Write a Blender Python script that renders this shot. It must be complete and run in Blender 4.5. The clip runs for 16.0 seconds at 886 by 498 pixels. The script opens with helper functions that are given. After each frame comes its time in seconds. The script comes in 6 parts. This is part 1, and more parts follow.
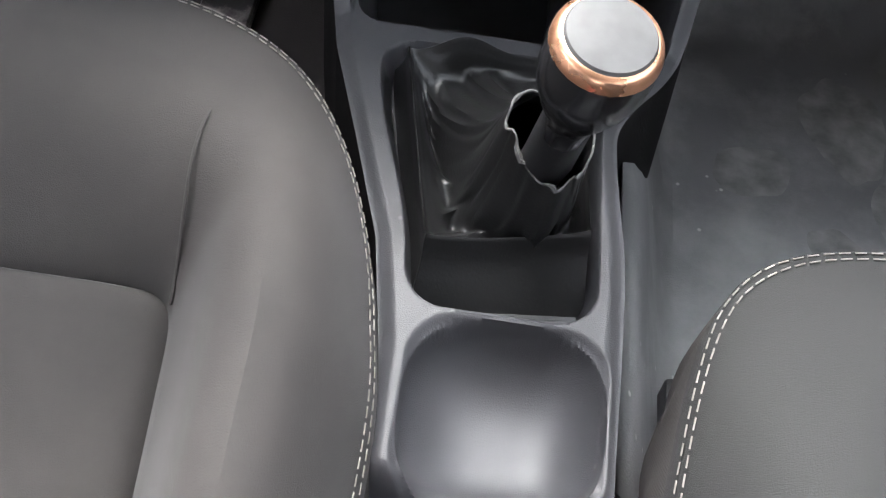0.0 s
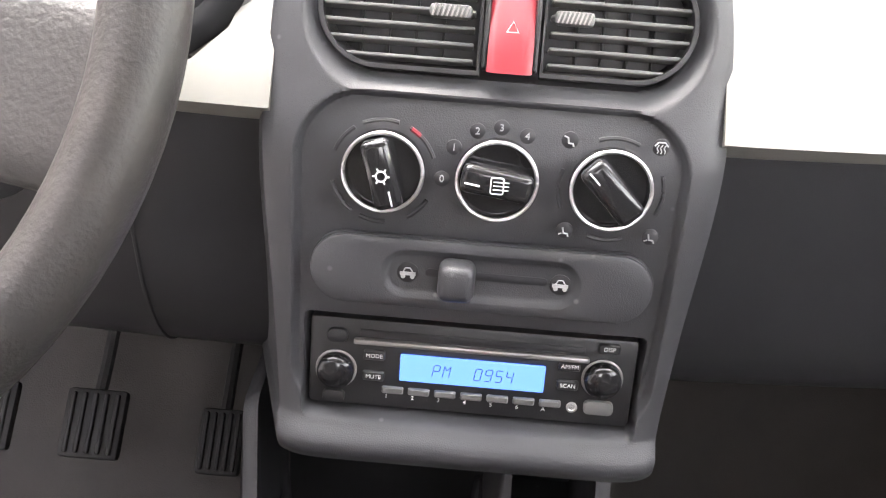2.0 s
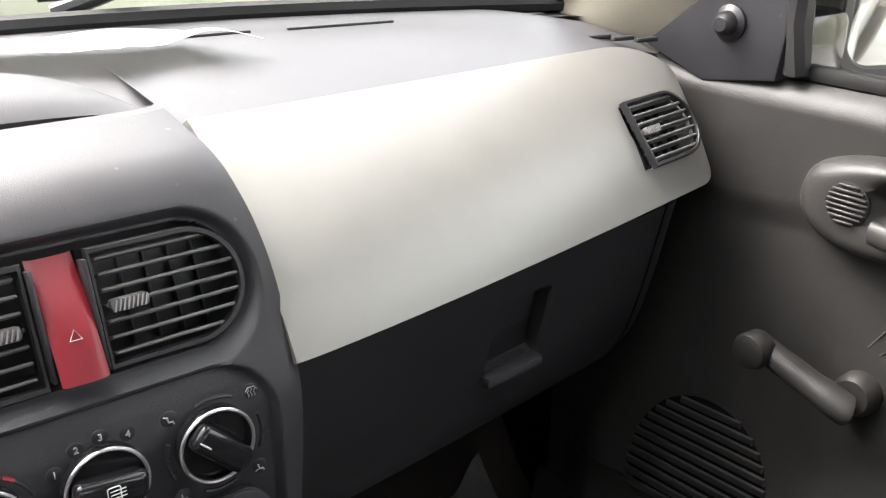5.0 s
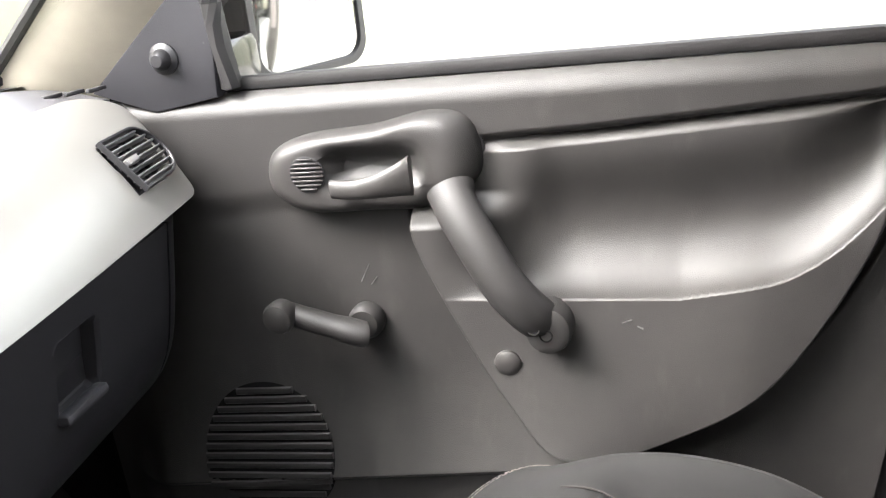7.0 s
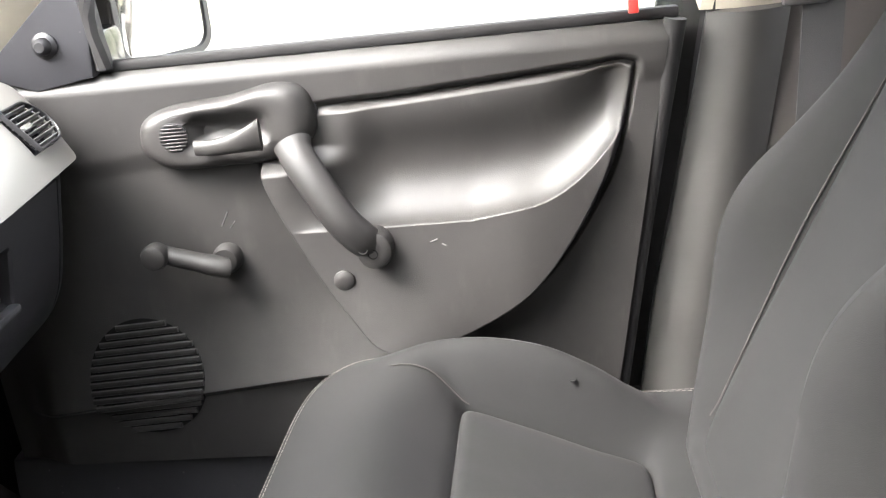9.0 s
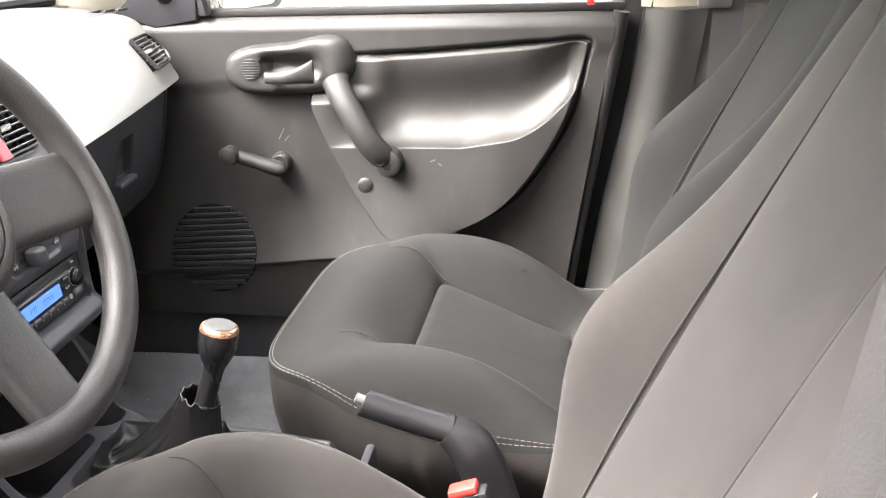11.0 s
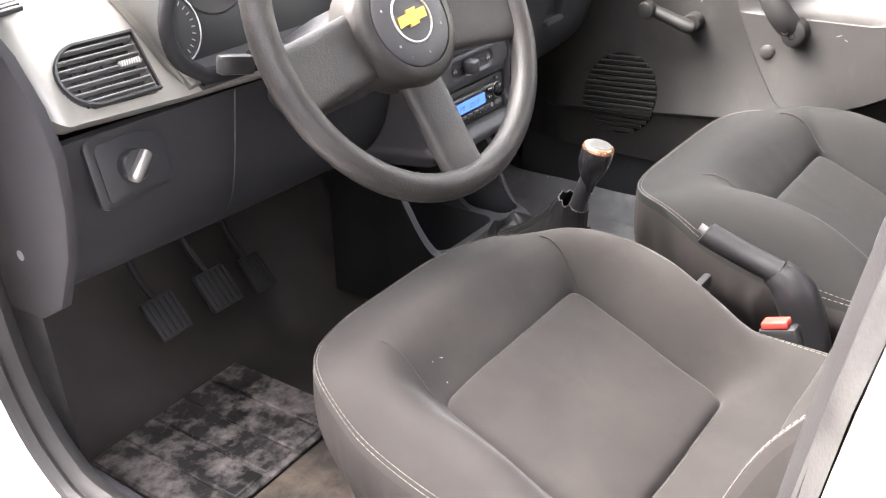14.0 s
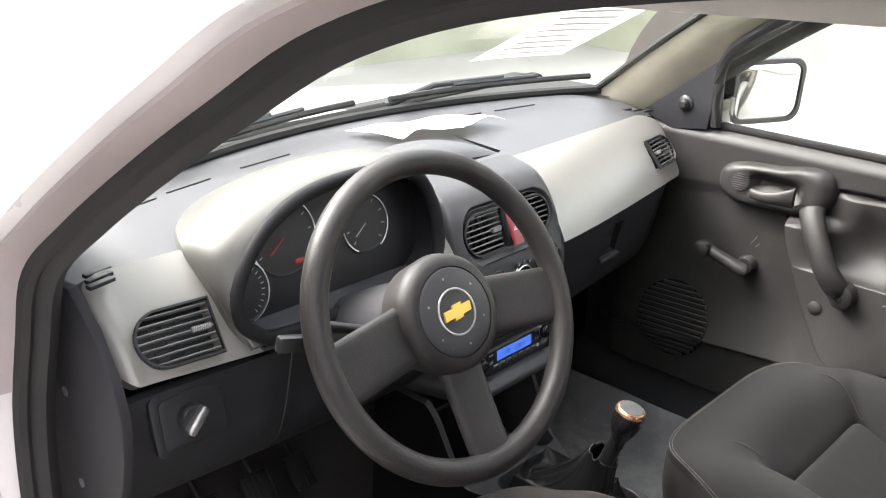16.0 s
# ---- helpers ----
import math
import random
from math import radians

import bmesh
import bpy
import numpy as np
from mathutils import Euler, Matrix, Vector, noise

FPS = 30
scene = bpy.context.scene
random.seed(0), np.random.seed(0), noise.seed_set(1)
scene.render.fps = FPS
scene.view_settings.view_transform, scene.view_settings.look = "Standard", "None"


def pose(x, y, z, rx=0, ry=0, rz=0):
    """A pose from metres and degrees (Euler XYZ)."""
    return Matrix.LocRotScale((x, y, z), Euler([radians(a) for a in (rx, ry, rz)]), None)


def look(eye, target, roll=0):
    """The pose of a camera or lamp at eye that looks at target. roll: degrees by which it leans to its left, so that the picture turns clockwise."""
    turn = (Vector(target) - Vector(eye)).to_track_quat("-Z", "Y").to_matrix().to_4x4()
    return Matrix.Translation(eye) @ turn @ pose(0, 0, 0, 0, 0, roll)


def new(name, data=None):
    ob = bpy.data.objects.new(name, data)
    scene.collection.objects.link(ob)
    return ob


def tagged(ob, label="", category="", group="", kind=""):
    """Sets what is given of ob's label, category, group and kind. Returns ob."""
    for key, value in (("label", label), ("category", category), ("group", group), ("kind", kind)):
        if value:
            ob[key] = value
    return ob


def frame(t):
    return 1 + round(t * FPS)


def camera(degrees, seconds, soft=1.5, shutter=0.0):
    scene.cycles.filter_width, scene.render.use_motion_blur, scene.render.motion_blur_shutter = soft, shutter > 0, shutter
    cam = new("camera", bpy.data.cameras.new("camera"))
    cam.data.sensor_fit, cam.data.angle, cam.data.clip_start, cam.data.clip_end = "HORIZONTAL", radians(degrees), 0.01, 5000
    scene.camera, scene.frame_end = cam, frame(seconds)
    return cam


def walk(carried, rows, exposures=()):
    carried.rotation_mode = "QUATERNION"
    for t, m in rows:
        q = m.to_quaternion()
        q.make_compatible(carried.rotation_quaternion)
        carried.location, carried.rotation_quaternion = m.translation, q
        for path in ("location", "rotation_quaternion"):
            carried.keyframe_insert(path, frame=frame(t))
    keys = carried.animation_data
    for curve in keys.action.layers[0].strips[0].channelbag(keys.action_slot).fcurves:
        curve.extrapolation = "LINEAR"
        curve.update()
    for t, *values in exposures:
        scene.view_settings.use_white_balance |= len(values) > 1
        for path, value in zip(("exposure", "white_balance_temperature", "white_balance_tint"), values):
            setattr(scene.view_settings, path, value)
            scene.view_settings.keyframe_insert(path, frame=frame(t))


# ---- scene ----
cam = camera(50.7, 16.0, soft=1.15)
PATH = [
    (0, (-0.023, -0.492, 0.673), (-0.077, 0.703, -0.93), 6.3),
    (0.5, (-0.02, -0.478, 0.699), (-0.063, 0.915, -0.735), 7.5),
    (1, (-0.013, -0.458, 0.72), (-0.088, 1.094, -0.54), 4.0),
    (1.5, (-0.013, -0.467, 0.728), (-0.084, 1.28, -0.243), 4.1),
    (2, (-0.014, -0.472, 0.749), (-0.044, 1.366, -0.04), 4.4),
    (2.5, (-0.035, -0.469, 0.773), (0.056, 1.426, 0.14), 5.1),
    (3, (-0.043, -0.443, 0.829), (0.219, 1.397, 0.089), 6.1),
    (3.2, (-0.051, -0.432, 0.842), (0.306, 1.383, 0.082), 5.5),
    (5.3, (-0.113, -0.418, 0.882), (1.122, 0.953, 0.113), -1.2),
    (5.5, (-0.119, -0.424, 0.878), (1.168, 0.894, 0.099), -2.6),
    (6, (-0.15, -0.436, 0.877), (1.312, 0.659, 0.063), -4.3),
    (6.5, (-0.189, -0.448, 0.855), (1.476, 0.37, 0.107), -6.3),
    (7, (-0.232, -0.462, 0.859), (1.559, 0.121, 0.185), -7.4),
    (7.5, (-0.294, -0.48, 0.855), (1.555, -0.083, 0.204), -7.7),
    (8, (-0.36, -0.482, 0.847), (1.509, -0.182, 0.199), -7.4),
    (8.5, (-0.432, -0.498, 0.85), (1.436, -0.254, 0.178), -6.9),
    (8.7, (-0.456, -0.501, 0.855), (1.411, -0.267, 0.175), -6.8),
    (10.8, (-0.843, -0.634, 0.925), (0.983, -0.336, 0.165), -2.7),
    (11, (-0.894, -0.639, 0.912), (0.939, -0.316, 0.18), -2.3),
    (11.5, (-0.941, -0.679, 0.893), (0.858, -0.22, 0.149), -3.6),
    (12, (-0.968, -0.708, 0.822), (0.754, -0.085, 0.018), -4.3),
    (12.5, (-1.008, -0.731, 0.745), (0.578, 0.124, -0.122), -5.8),
    (13, (-1.048, -0.759, 0.718), (0.407, 0.22, -0.244), -5.8),
    (13.5, (-1.07, -0.771, 0.789), (0.339, 0.281, -0.164), -4.4),
    (14, (-1.068, -0.782, 0.936), (0.323, 0.308, -0.002), -2.9),
    (14.5, (-1.063, -0.79, 1.053), (0.3, 0.379, 0.174), -1.3),
    (15, (-1.041, -0.797, 1.131), (0.309, 0.425, 0.305), 0.6),
    (15.5, (-1.033, -0.804, 1.163), (0.33, 0.453, 0.413), 1.8),
    (16, (-1.031, -0.809, 1.161), (0.327, 0.455, 0.413), 1.5),
]
EXPOSURE = [
    (0, 4.62, 6250, 14), (1.0, 5.17, 6450, 16), (1.5, 5.72, 6900, 20), (2.0, 5.52, 6900, 18), (2.5, 5.19, 6700, 17), (3.0, 4.77, 6650, 16), (5.5, 3.62, 6700, 16), (6.0, 3.88, 6700, 16), (7.0, 4.45, 6550, 16), (8.5, 4.72, 6500, 15),
    (11, 4.87, 6700, 17), (12.5, 4.82, 6700, 18), (13, 4.77, 6700, 20), (14.0, 5.02, 6700, 18), (14.5, 5.15, 6700, 17), (15, 4.58, 6600, 16), (16, 3.66, 6600, 14),
]
walk(cam, [(t, look(eye, target, roll)) for t, eye, target, roll in PATH], EXPOSURE)

# ---- light ----
world = bpy.data.worlds.new("sky")
scene.world = world
world.use_nodes = True
wn = world.node_tree.nodes
sky = wn.new("ShaderNodeTexSky")
sky.sky_type = "NISHITA"
sky.sun_disc = False
sky.sun_elevation = radians(52)
sky.sun_rotation = radians(332)
sky.air_density, sky.dust_density = 1.0, 4.0
wn["Background"].inputs["Strength"].default_value = 0.13
# thin white cloud takes most of the blue out of the sky
haze = wn.new("ShaderNodeHueSaturation")
haze.inputs["Saturation"].default_value = 0.22
world.node_tree.links.new(sky.outputs[0], haze.inputs["Color"])
world.node_tree.links.new(haze.outputs[0], wn["Background"].inputs["Color"])
sun = new("sun", bpy.data.lights.new("sun", "SUN"))
sun.data.energy, sun.data.angle, sun.data.color = 0.6, radians(45), (1.0, 0.97, 0.92)
sun.matrix_world = look((-0.8, 1.5, 2.2), (0, 0, 0))

# ---- materials ----
def mat(name, color, rough=0.6, metal=0.0, vary=0.12, scale=14.0, bump=0.0, grain=900.0, spec=0.5, dirt=None, dirt_scale=9.0, dirt_amount=0.5, coat=0.0, weave=0.0, specks=None, speck_scale=90.0, scuffs=None, sheen=0.0):
    """A surface with tone variation at two scales, grain relief and optional dust in patches."""
    m = bpy.data.materials.new(name)
    m.use_nodes = True
    nt = m.node_tree
    n, l = nt.nodes, nt.links
    b = n["Principled BSDF"]
    b.inputs["Metallic"].default_value = metal
    b.inputs["Specular IOR Level"].default_value = spec
    b.inputs["Coat Weight"].default_value = coat
    b.inputs["Sheen Weight"].default_value, b.inputs["Sheen Roughness"].default_value = sheen, 0.35
    tc = n.new("ShaderNodeTexCoord")
    big = n.new("ShaderNodeTexNoise")
    big.inputs["Scale"].default_value = scale
    big.inputs["Detail"].default_value = 6
    l.new(tc.outputs["Object"], big.inputs["Vector"])
    ramp = n.new("ShaderNodeValToRGB")
    lo = [max(0.0, c * (1 - vary)) for c in color]
    hi = [min(1.0, c * (1 + vary)) for c in color]
    ramp.color_ramp.elements[0].position, ramp.color_ramp.elements[1].position = 0.3, 0.7
    ramp.color_ramp.elements[0].color, ramp.color_ramp.elements[1].color = (*lo, 1), (*hi, 1)
    l.new(big.outputs["Fac"], ramp.inputs["Fac"])
    out = ramp.outputs["Color"]
    if dirt:
        dn = n.new("ShaderNodeTexNoise")
        dn.inputs["Scale"].default_value = dirt_scale
        dn.inputs["Detail"].default_value = 8
        dn.inputs["Roughness"].default_value = 0.65
        l.new(tc.outputs["Object"], dn.inputs["Vector"])
        dr = n.new("ShaderNodeMapRange")
        dr.inputs["From Min"].default_value, dr.inputs["From Max"].default_value = 0.45, 0.72
        dr.inputs["To Max"].default_value = dirt_amount
        l.new(dn.outputs["Fac"], dr.inputs["Value"])
        mx = n.new("ShaderNodeMix")
        mx.data_type = "RGBA"
        l.new(dr.outputs["Result"], mx.inputs["Factor"])
        l.new(out, mx.inputs["A"])
        mx.inputs["B"].default_value = (*dirt, 1)
        out = mx.outputs["Result"]
    if specks:
        vo = n.new("ShaderNodeTexVoronoi")
        vo.inputs["Scale"].default_value = speck_scale
        l.new(tc.outputs["Object"], vo.inputs["Vector"])
        th = n.new("ShaderNodeMapRange")
        th.inputs["From Min"].default_value, th.inputs["From Max"].default_value = 0.13, 0.06
        l.new(vo.outputs["Distance"], th.inputs["Value"])
        # only some of the cells carry a speck
        pick = n.new("ShaderNodeMath")
        pick.operation = "GREATER_THAN"
        pick.inputs[1].default_value = 0.72
        l.new(vo.outputs["Color"], pick.inputs[0])
        ml = n.new("ShaderNodeMath")
        ml.operation = "MULTIPLY"
        l.new(th.outputs["Result"], ml.inputs[0])
        l.new(pick.outputs[0], ml.inputs[1])
        ms = n.new("ShaderNodeMix")
        ms.data_type = "RGBA"
        l.new(ml.outputs[0], ms.inputs["Factor"])
        l.new(out, ms.inputs["A"])
        ms.inputs["B"].default_value = (*specks, 1)
        out = ms.outputs["Result"]
    if scuffs:
        # long thin rub marks in broken patches
        mp = n.new("ShaderNodeMapping")
        mp.inputs["Rotation"].default_value = (1.1, 0.3, 0.7)
        mp.inputs["Scale"].default_value = (9, 40, 16)
        l.new(tc.outputs["Object"], mp.inputs["Vector"])
        sn = n.new("ShaderNodeTexNoise")
        sn.inputs["Scale"].default_value = 1.0
        sn.inputs["Detail"].default_value = 5
        l.new(mp.outputs["Vector"], sn.inputs["Vector"])
        sr = n.new("ShaderNodeMapRange")
        sr.inputs["From Min"].default_value, sr.inputs["From Max"].default_value = 0.60, 0.78
        sr.inputs["To Max"].default_value = 0.3
        l.new(sn.outputs["Fac"], sr.inputs["Value"])
        mu = n.new("ShaderNodeMix")
        mu.data_type = "RGBA"
        l.new(sr.outputs["Result"], mu.inputs["Factor"])
        l.new(out, mu.inputs["A"])
        mu.inputs["B"].default_value = (*scuffs, 1)
        out = mu.outputs["Result"]
    l.new(out, b.inputs["Base Color"])
    fine = n.new("ShaderNodeTexNoise")
    fine.inputs["Scale"].default_value = grain
    fine.inputs["Detail"].default_value = 3
    l.new(tc.outputs["Object"], fine.inputs["Vector"])
    rr = n.new("ShaderNodeMapRange")
    rr.inputs["To Min"].default_value, rr.inputs["To Max"].default_value = max(0.02, rough - 0.08), min(1.0, rough + 0.08)
    l.new(big.outputs["Fac"], rr.inputs["Value"])
    l.new(rr.outputs["Result"], b.inputs["Roughness"])
    if bump:
        bp = n.new("ShaderNodeBump")
        bp.inputs["Strength"].default_value = bump
        bp.inputs["Distance"].default_value = 0.0006
        height = fine.outputs["Fac"]
        if weave:
            # ribs of a knitted cloth, broken by the grain
            wv = n.new("ShaderNodeTexWave")
            wv.bands_direction = "DIAGONAL"
            wv.inputs["Scale"].default_value = weave
            wv.inputs["Distortion"].default_value = 1.5
            wv.inputs["Detail"].default_value = 2
            l.new(tc.outputs["Object"], wv.inputs["Vector"])
            ad = n.new("ShaderNodeMath")
            ad.operation = "ADD"
            half = n.new("ShaderNodeMath")
            half.operation = "MULTIPLY"
            half.inputs[1].default_value = 0.4
            l.new(wv.outputs["Fac"], half.inputs[0])
            l.new(fine.outputs["Fac"], ad.inputs[0])
            l.new(half.outputs[0], ad.inputs[1])
            height = ad.outputs[0]
        l.new(height, bp.inputs["Height"])
        l.new(bp.outputs["Normal"], b.inputs["Normal"])
    return m


def glow(name, color, strength):
    m = bpy.data.materials.new(name)
    m.use_nodes = True
    b = m.node_tree.nodes["Principled BSDF"]
    b.inputs["Base Color"].default_value = (*[c * 0.5 for c in color], 1)
    b.inputs["Emission Color"].default_value = (*color, 1)
    b.inputs["Emission Strength"].default_value = strength
    return m


def glass_mat(name, tint=(1, 1, 1), rough=0.0):
    m = bpy.data.materials.new(name)
    m.use_nodes = True
    n, l = m.node_tree.nodes, m.node_tree.links
    n.clear()
    o = n.new("ShaderNodeOutputMaterial")
    tr, gl, mx = n.new("ShaderNodeBsdfTransparent"), n.new("ShaderNodeBsdfGlossy"), n.new("ShaderNodeMixShader")
    tr.inputs["Color"].default_value = (*tint, 1)
    gl.inputs["Roughness"].default_value = rough
    lw, pw, sc = n.new("ShaderNodeLayerWeight"), n.new("ShaderNodeMath"), n.new("ShaderNodeMath")
    lw.inputs["Blend"].default_value = 0.5
    pw.operation, sc.operation = "POWER", "MULTIPLY_ADD"
    pw.inputs[1].default_value = 4.0
    sc.inputs[1].default_value, sc.inputs[2].default_value = 0.09, 0.02
    l.new(lw.outputs["Facing"], pw.inputs[0])
    l.new(pw.outputs[0], sc.inputs[0])
    l.new(sc.outputs[0], mx.inputs[0])
    l.new(tr.outputs[0], mx.inputs[1])
    l.new(gl.outputs[0], mx.inputs[2])
    l.new(mx.outputs[0], o.inputs[0])
    return m


DASH = mat("dark grey dash plastic", (0.038, 0.038, 0.041), 0.45, spec=0.4, specks=(0.09, 0.09, 0.09), speck_scale=70, bump=0.35, grain=1300)
LOWERP = mat("charcoal lower dash plastic", (0.020, 0.020, 0.022), 0.5, spec=0.3, bump=0.35, grain=1200, vary=0.15)
HANDLEP = mat("dark worn handle plastic", (0.021, 0.0203, 0.0193), 0.5, spec=0.35, bump=0.4, grain=1000, vary=0.15, scale=12)
BLACK = mat("black plastic", (0.014, 0.014, 0.015), 0.40, bump=0.25, grain=1200)
GLOSS = mat("glossy black plastic", (0.012, 0.012, 0.013), 0.16, vary=0.2)
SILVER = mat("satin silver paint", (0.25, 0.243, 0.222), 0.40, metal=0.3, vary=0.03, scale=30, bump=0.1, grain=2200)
PANEL = mat("dark grey door plastic", (0.0235, 0.0226, 0.0214), 0.48, spec=0.4, scuffs=(0.060, 0.057, 0.053), bump=0.45, grain=1000, vary=0.18, scale=7, dirt=(0.048, 0.046, 0.042), dirt_scale=6, dirt_amount=0.35)
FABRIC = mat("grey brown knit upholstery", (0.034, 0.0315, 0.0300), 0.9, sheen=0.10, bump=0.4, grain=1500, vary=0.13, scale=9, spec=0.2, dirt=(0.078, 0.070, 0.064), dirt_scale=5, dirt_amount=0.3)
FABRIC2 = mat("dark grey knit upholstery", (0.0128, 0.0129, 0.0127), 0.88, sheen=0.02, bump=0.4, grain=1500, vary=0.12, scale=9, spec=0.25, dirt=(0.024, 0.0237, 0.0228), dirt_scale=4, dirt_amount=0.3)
FLANGE = mat("scuffed grey rubber flange", (0.022, 0.0215, 0.021), 0.55, bump=0.5, grain=400, vary=0.4, scale=30, dirt=(0.06, 0.058, 0.055), dirt_scale=26, dirt_amount=0.6)
CAPG = mat("scratched grey cap plastic", (0.062, 0.062, 0.061), 0.5, spec=0.15, metal=0.0, vary=0.15, scale=90)
SIDECLOTH = mat("brown grey side cloth", (0.0255, 0.0230, 0.0216), 0.85, bump=0.42, weave=260, grain=1200, spec=0.25, vary=0.15)
THREAD = mat("pale stitching thread", (0.15, 0.138, 0.124), 0.85, vary=0.3, scale=60)
SEAM = mat("dark seam shadow cloth", (0.03, 0.027, 0.025), 0.9)
RUBBER = mat("black rubber", (0.016, 0.0155, 0.0155), 0.65, spec=0.3, bump=0.4, grain=700, vary=0.3)
RIM = mat("worn steering wheel foam", (0.018, 0.0168, 0.0163), 0.46, spec=0.4, bump=0.6, grain=420, vary=0.3, scale=18, dirt=(0.046, 0.040, 0.037), dirt_scale=11, dirt_amount=0.5)
LEATHER = mat("black boot leatherette", (0.011, 0.011, 0.011), 0.33, spec=0.32, bump=0.25, grain=600, vary=0.3)
CARPET = mat("black floor carpet", (0.007, 0.0066, 0.0066), 0.95, spec=0.1, bump=0.8, grain=500, vary=0.3)
FLOORV = mat("dusty black floor covering", (0.030, 0.0255, 0.0228), 0.7, bump=0.6, grain=600, vary=0.25, dirt=(0.052, 0.046, 0.042), dirt_scale=5.5, dirt_amount=0.3)
MATV = mat("muddy rubber mat", (0.03, 0.027, 0.026), 0.5, scuffs=(0.25, 0.22, 0.2), bump=0.6, grain=300, vary=0.3, dirt=(0.34, 0.30, 0.28), dirt_scale=24, dirt_amount=1.0)
SANDM = mat("sandy trodden carpet", (0.05, 0.042, 0.036), 0.9, bump=0.8, grain=500, vary=0.35, scale=20, dirt=(0.26, 0.20, 0.15), dirt_scale=9, dirt_amount=0.8)
SILLP = mat("scuffed grey sill plastic", (0.016, 0.0165, 0.019), 0.75, specks=(0.09, 0.09, 0.09), speck_scale=120, scuffs=(0.055, 0.055, 0.06), spec=0.15, bump=0.4, vary=0.2, scale=25, dirt=(0.040, 0.039, 0.041), dirt_scale=20, dirt_amount=0.5)
PILLAR = mat("grey pillar plastic", (0.060, 0.057, 0.052), 0.38, bump=0.3, vary=0.1)
CHROME = mat("scratched chrome", (0.85, 0.85, 0.86), 0.30, metal=1.0, vary=0.06)
# panel silver again, darkened in colour because the hood catches less light
SILVERDIM = mat("silver panel paint darkened for the hood", (0.085, 0.084, 0.077), 0.40, metal=0.3, vary=0.03, scale=30, bump=0.1, grain=2200)
DULLBLACK = mat("matt black of slots, holes and clip", (0.010, 0.010, 0.010), 0.95, spec=0.05)
FLOORD = mat("dusty trodden floor covering", (0.14, 0.14, 0.144), 0.6, specks=(0.45, 0.44, 0.42), speck_scale=60, bump=0.5, grain=600, vary=0.3, scale=6, dirt=(0.34, 0.34, 0.335), dirt_scale=8, dirt_amount=0.6)
ENDC = mat("dark dash end plastic", (0.018, 0.0172, 0.0195), 0.6, spec=0.25, bump=0.4, grain=1200)
PILG = mat("light grey pillar plastic", (0.058, 0.057, 0.053), 0.42, bump=0.3, vary=0.1)
PRINTG = mat("faded grey print", (0.36, 0.36, 0.36), 0.6, vary=0.05)
LINING = mat("dull black hood lining", (0.010, 0.010, 0.011), 0.7, spec=0.2)
SLEEVE = mat("smooth grey seal rubber", (0.042, 0.041, 0.040), 0.5, bump=0.3, grain=300, vary=0.15, scale=20)
RUSTB = mat("dull rusty steel", (0.13, 0.105, 0.085), 0.55, metal=0.5, vary=0.5, scale=120, bump=0.4, grain=500)
FRAY = mat("frayed pale leatherette edge", (0.075, 0.075, 0.072), 0.8, vary=0.8, scale=90)
DUSTP = mat("dry shoe dust", (0.19, 0.19, 0.186), 0.9, vary=0.35, scale=45, bump=0.4, grain=500)
KICK = mat("scuffed kick panel felt", (0.020, 0.019, 0.0185), 0.8, bump=0.6, grain=500, vary=0.3, scale=12, dirt=(0.085, 0.078, 0.074), dirt_scale=12, dirt_amount=0.6)
LINT = mat("pale lint", (0.42, 0.40, 0.38), 0.9)
# lighter than the dash, so the colour gives vent slats their lit edges
SLATP = mat("grey plastic toned for lit slats", (0.115, 0.115, 0.112), 0.35, vary=0.1)
COPPER = mat("worn copper chrome", (0.62, 0.33, 0.20), 0.28, metal=0.9, vary=0.3, scale=60)
STEEL = mat("dull steel", (0.35, 0.34, 0.33), 0.4, metal=0.9, vary=0.2)
BODY = mat("silver white car paint", (0.52, 0.50, 0.50), 0.3, metal=0.15, vary=0.03, coat=0.5)
# body paint of the opening's lip, its shade mixed into the colour
LIPSHADE = mat("body paint in its shaded mauve grey", (0.31, 0.266, 0.261), 0.5, vary=0.1, scale=6, bump=0.2)
TRIMP = mat("pillar trim plastic", (0.070, 0.062, 0.057), 0.6, bump=0.3, vary=0.1)
BEIGE = mat("beige pillar trim", (0.36, 0.33, 0.26), 0.7, bump=0.3)
ROOFL = mat("light roof lining", (0.45, 0.43, 0.39), 0.95, bump=0.5)
RED = mat("red hazard switch plastic", (0.20, 0.010, 0.018), 0.38, vary=0.08)
REDB = mat("red belt button", (0.60, 0.05, 0.04), 0.4)
WHITE = mat("white print", (0.75, 0.75, 0.75), 0.6, vary=0.02)
def paper_mat(name, color):
    """Thin paper: half of the light that falls on it comes out behind."""
    m = bpy.data.materials.new(name)
    m.use_nodes = True
    n, l = m.node_tree.nodes, m.node_tree.links
    n.clear()
    o, mx = n.new("ShaderNodeOutputMaterial"), n.new("ShaderNodeMixShader")
    di, tl, tx, rp = n.new("ShaderNodeBsdfDiffuse"), n.new("ShaderNodeBsdfTranslucent"), n.new("ShaderNodeTexNoise"), n.new("ShaderNodeValToRGB")
    tx.inputs["Scale"].default_value = 30
    rp.color_ramp.elements[0].color, rp.color_ramp.elements[1].color = (*[c * 0.92 for c in color], 1), (*color, 1)
    l.new(tx.outputs["Fac"], rp.inputs["Fac"])
    for b in (di, tl):
        l.new(rp.outputs["Color"], b.inputs["Color"])
    mx.inputs[0].default_value = 0.45
    l.new(di.outputs[0], mx.inputs[1])
    l.new(tl.outputs[0], mx.inputs[2])
    l.new(mx.outputs[0], o.inputs[0])
    return m


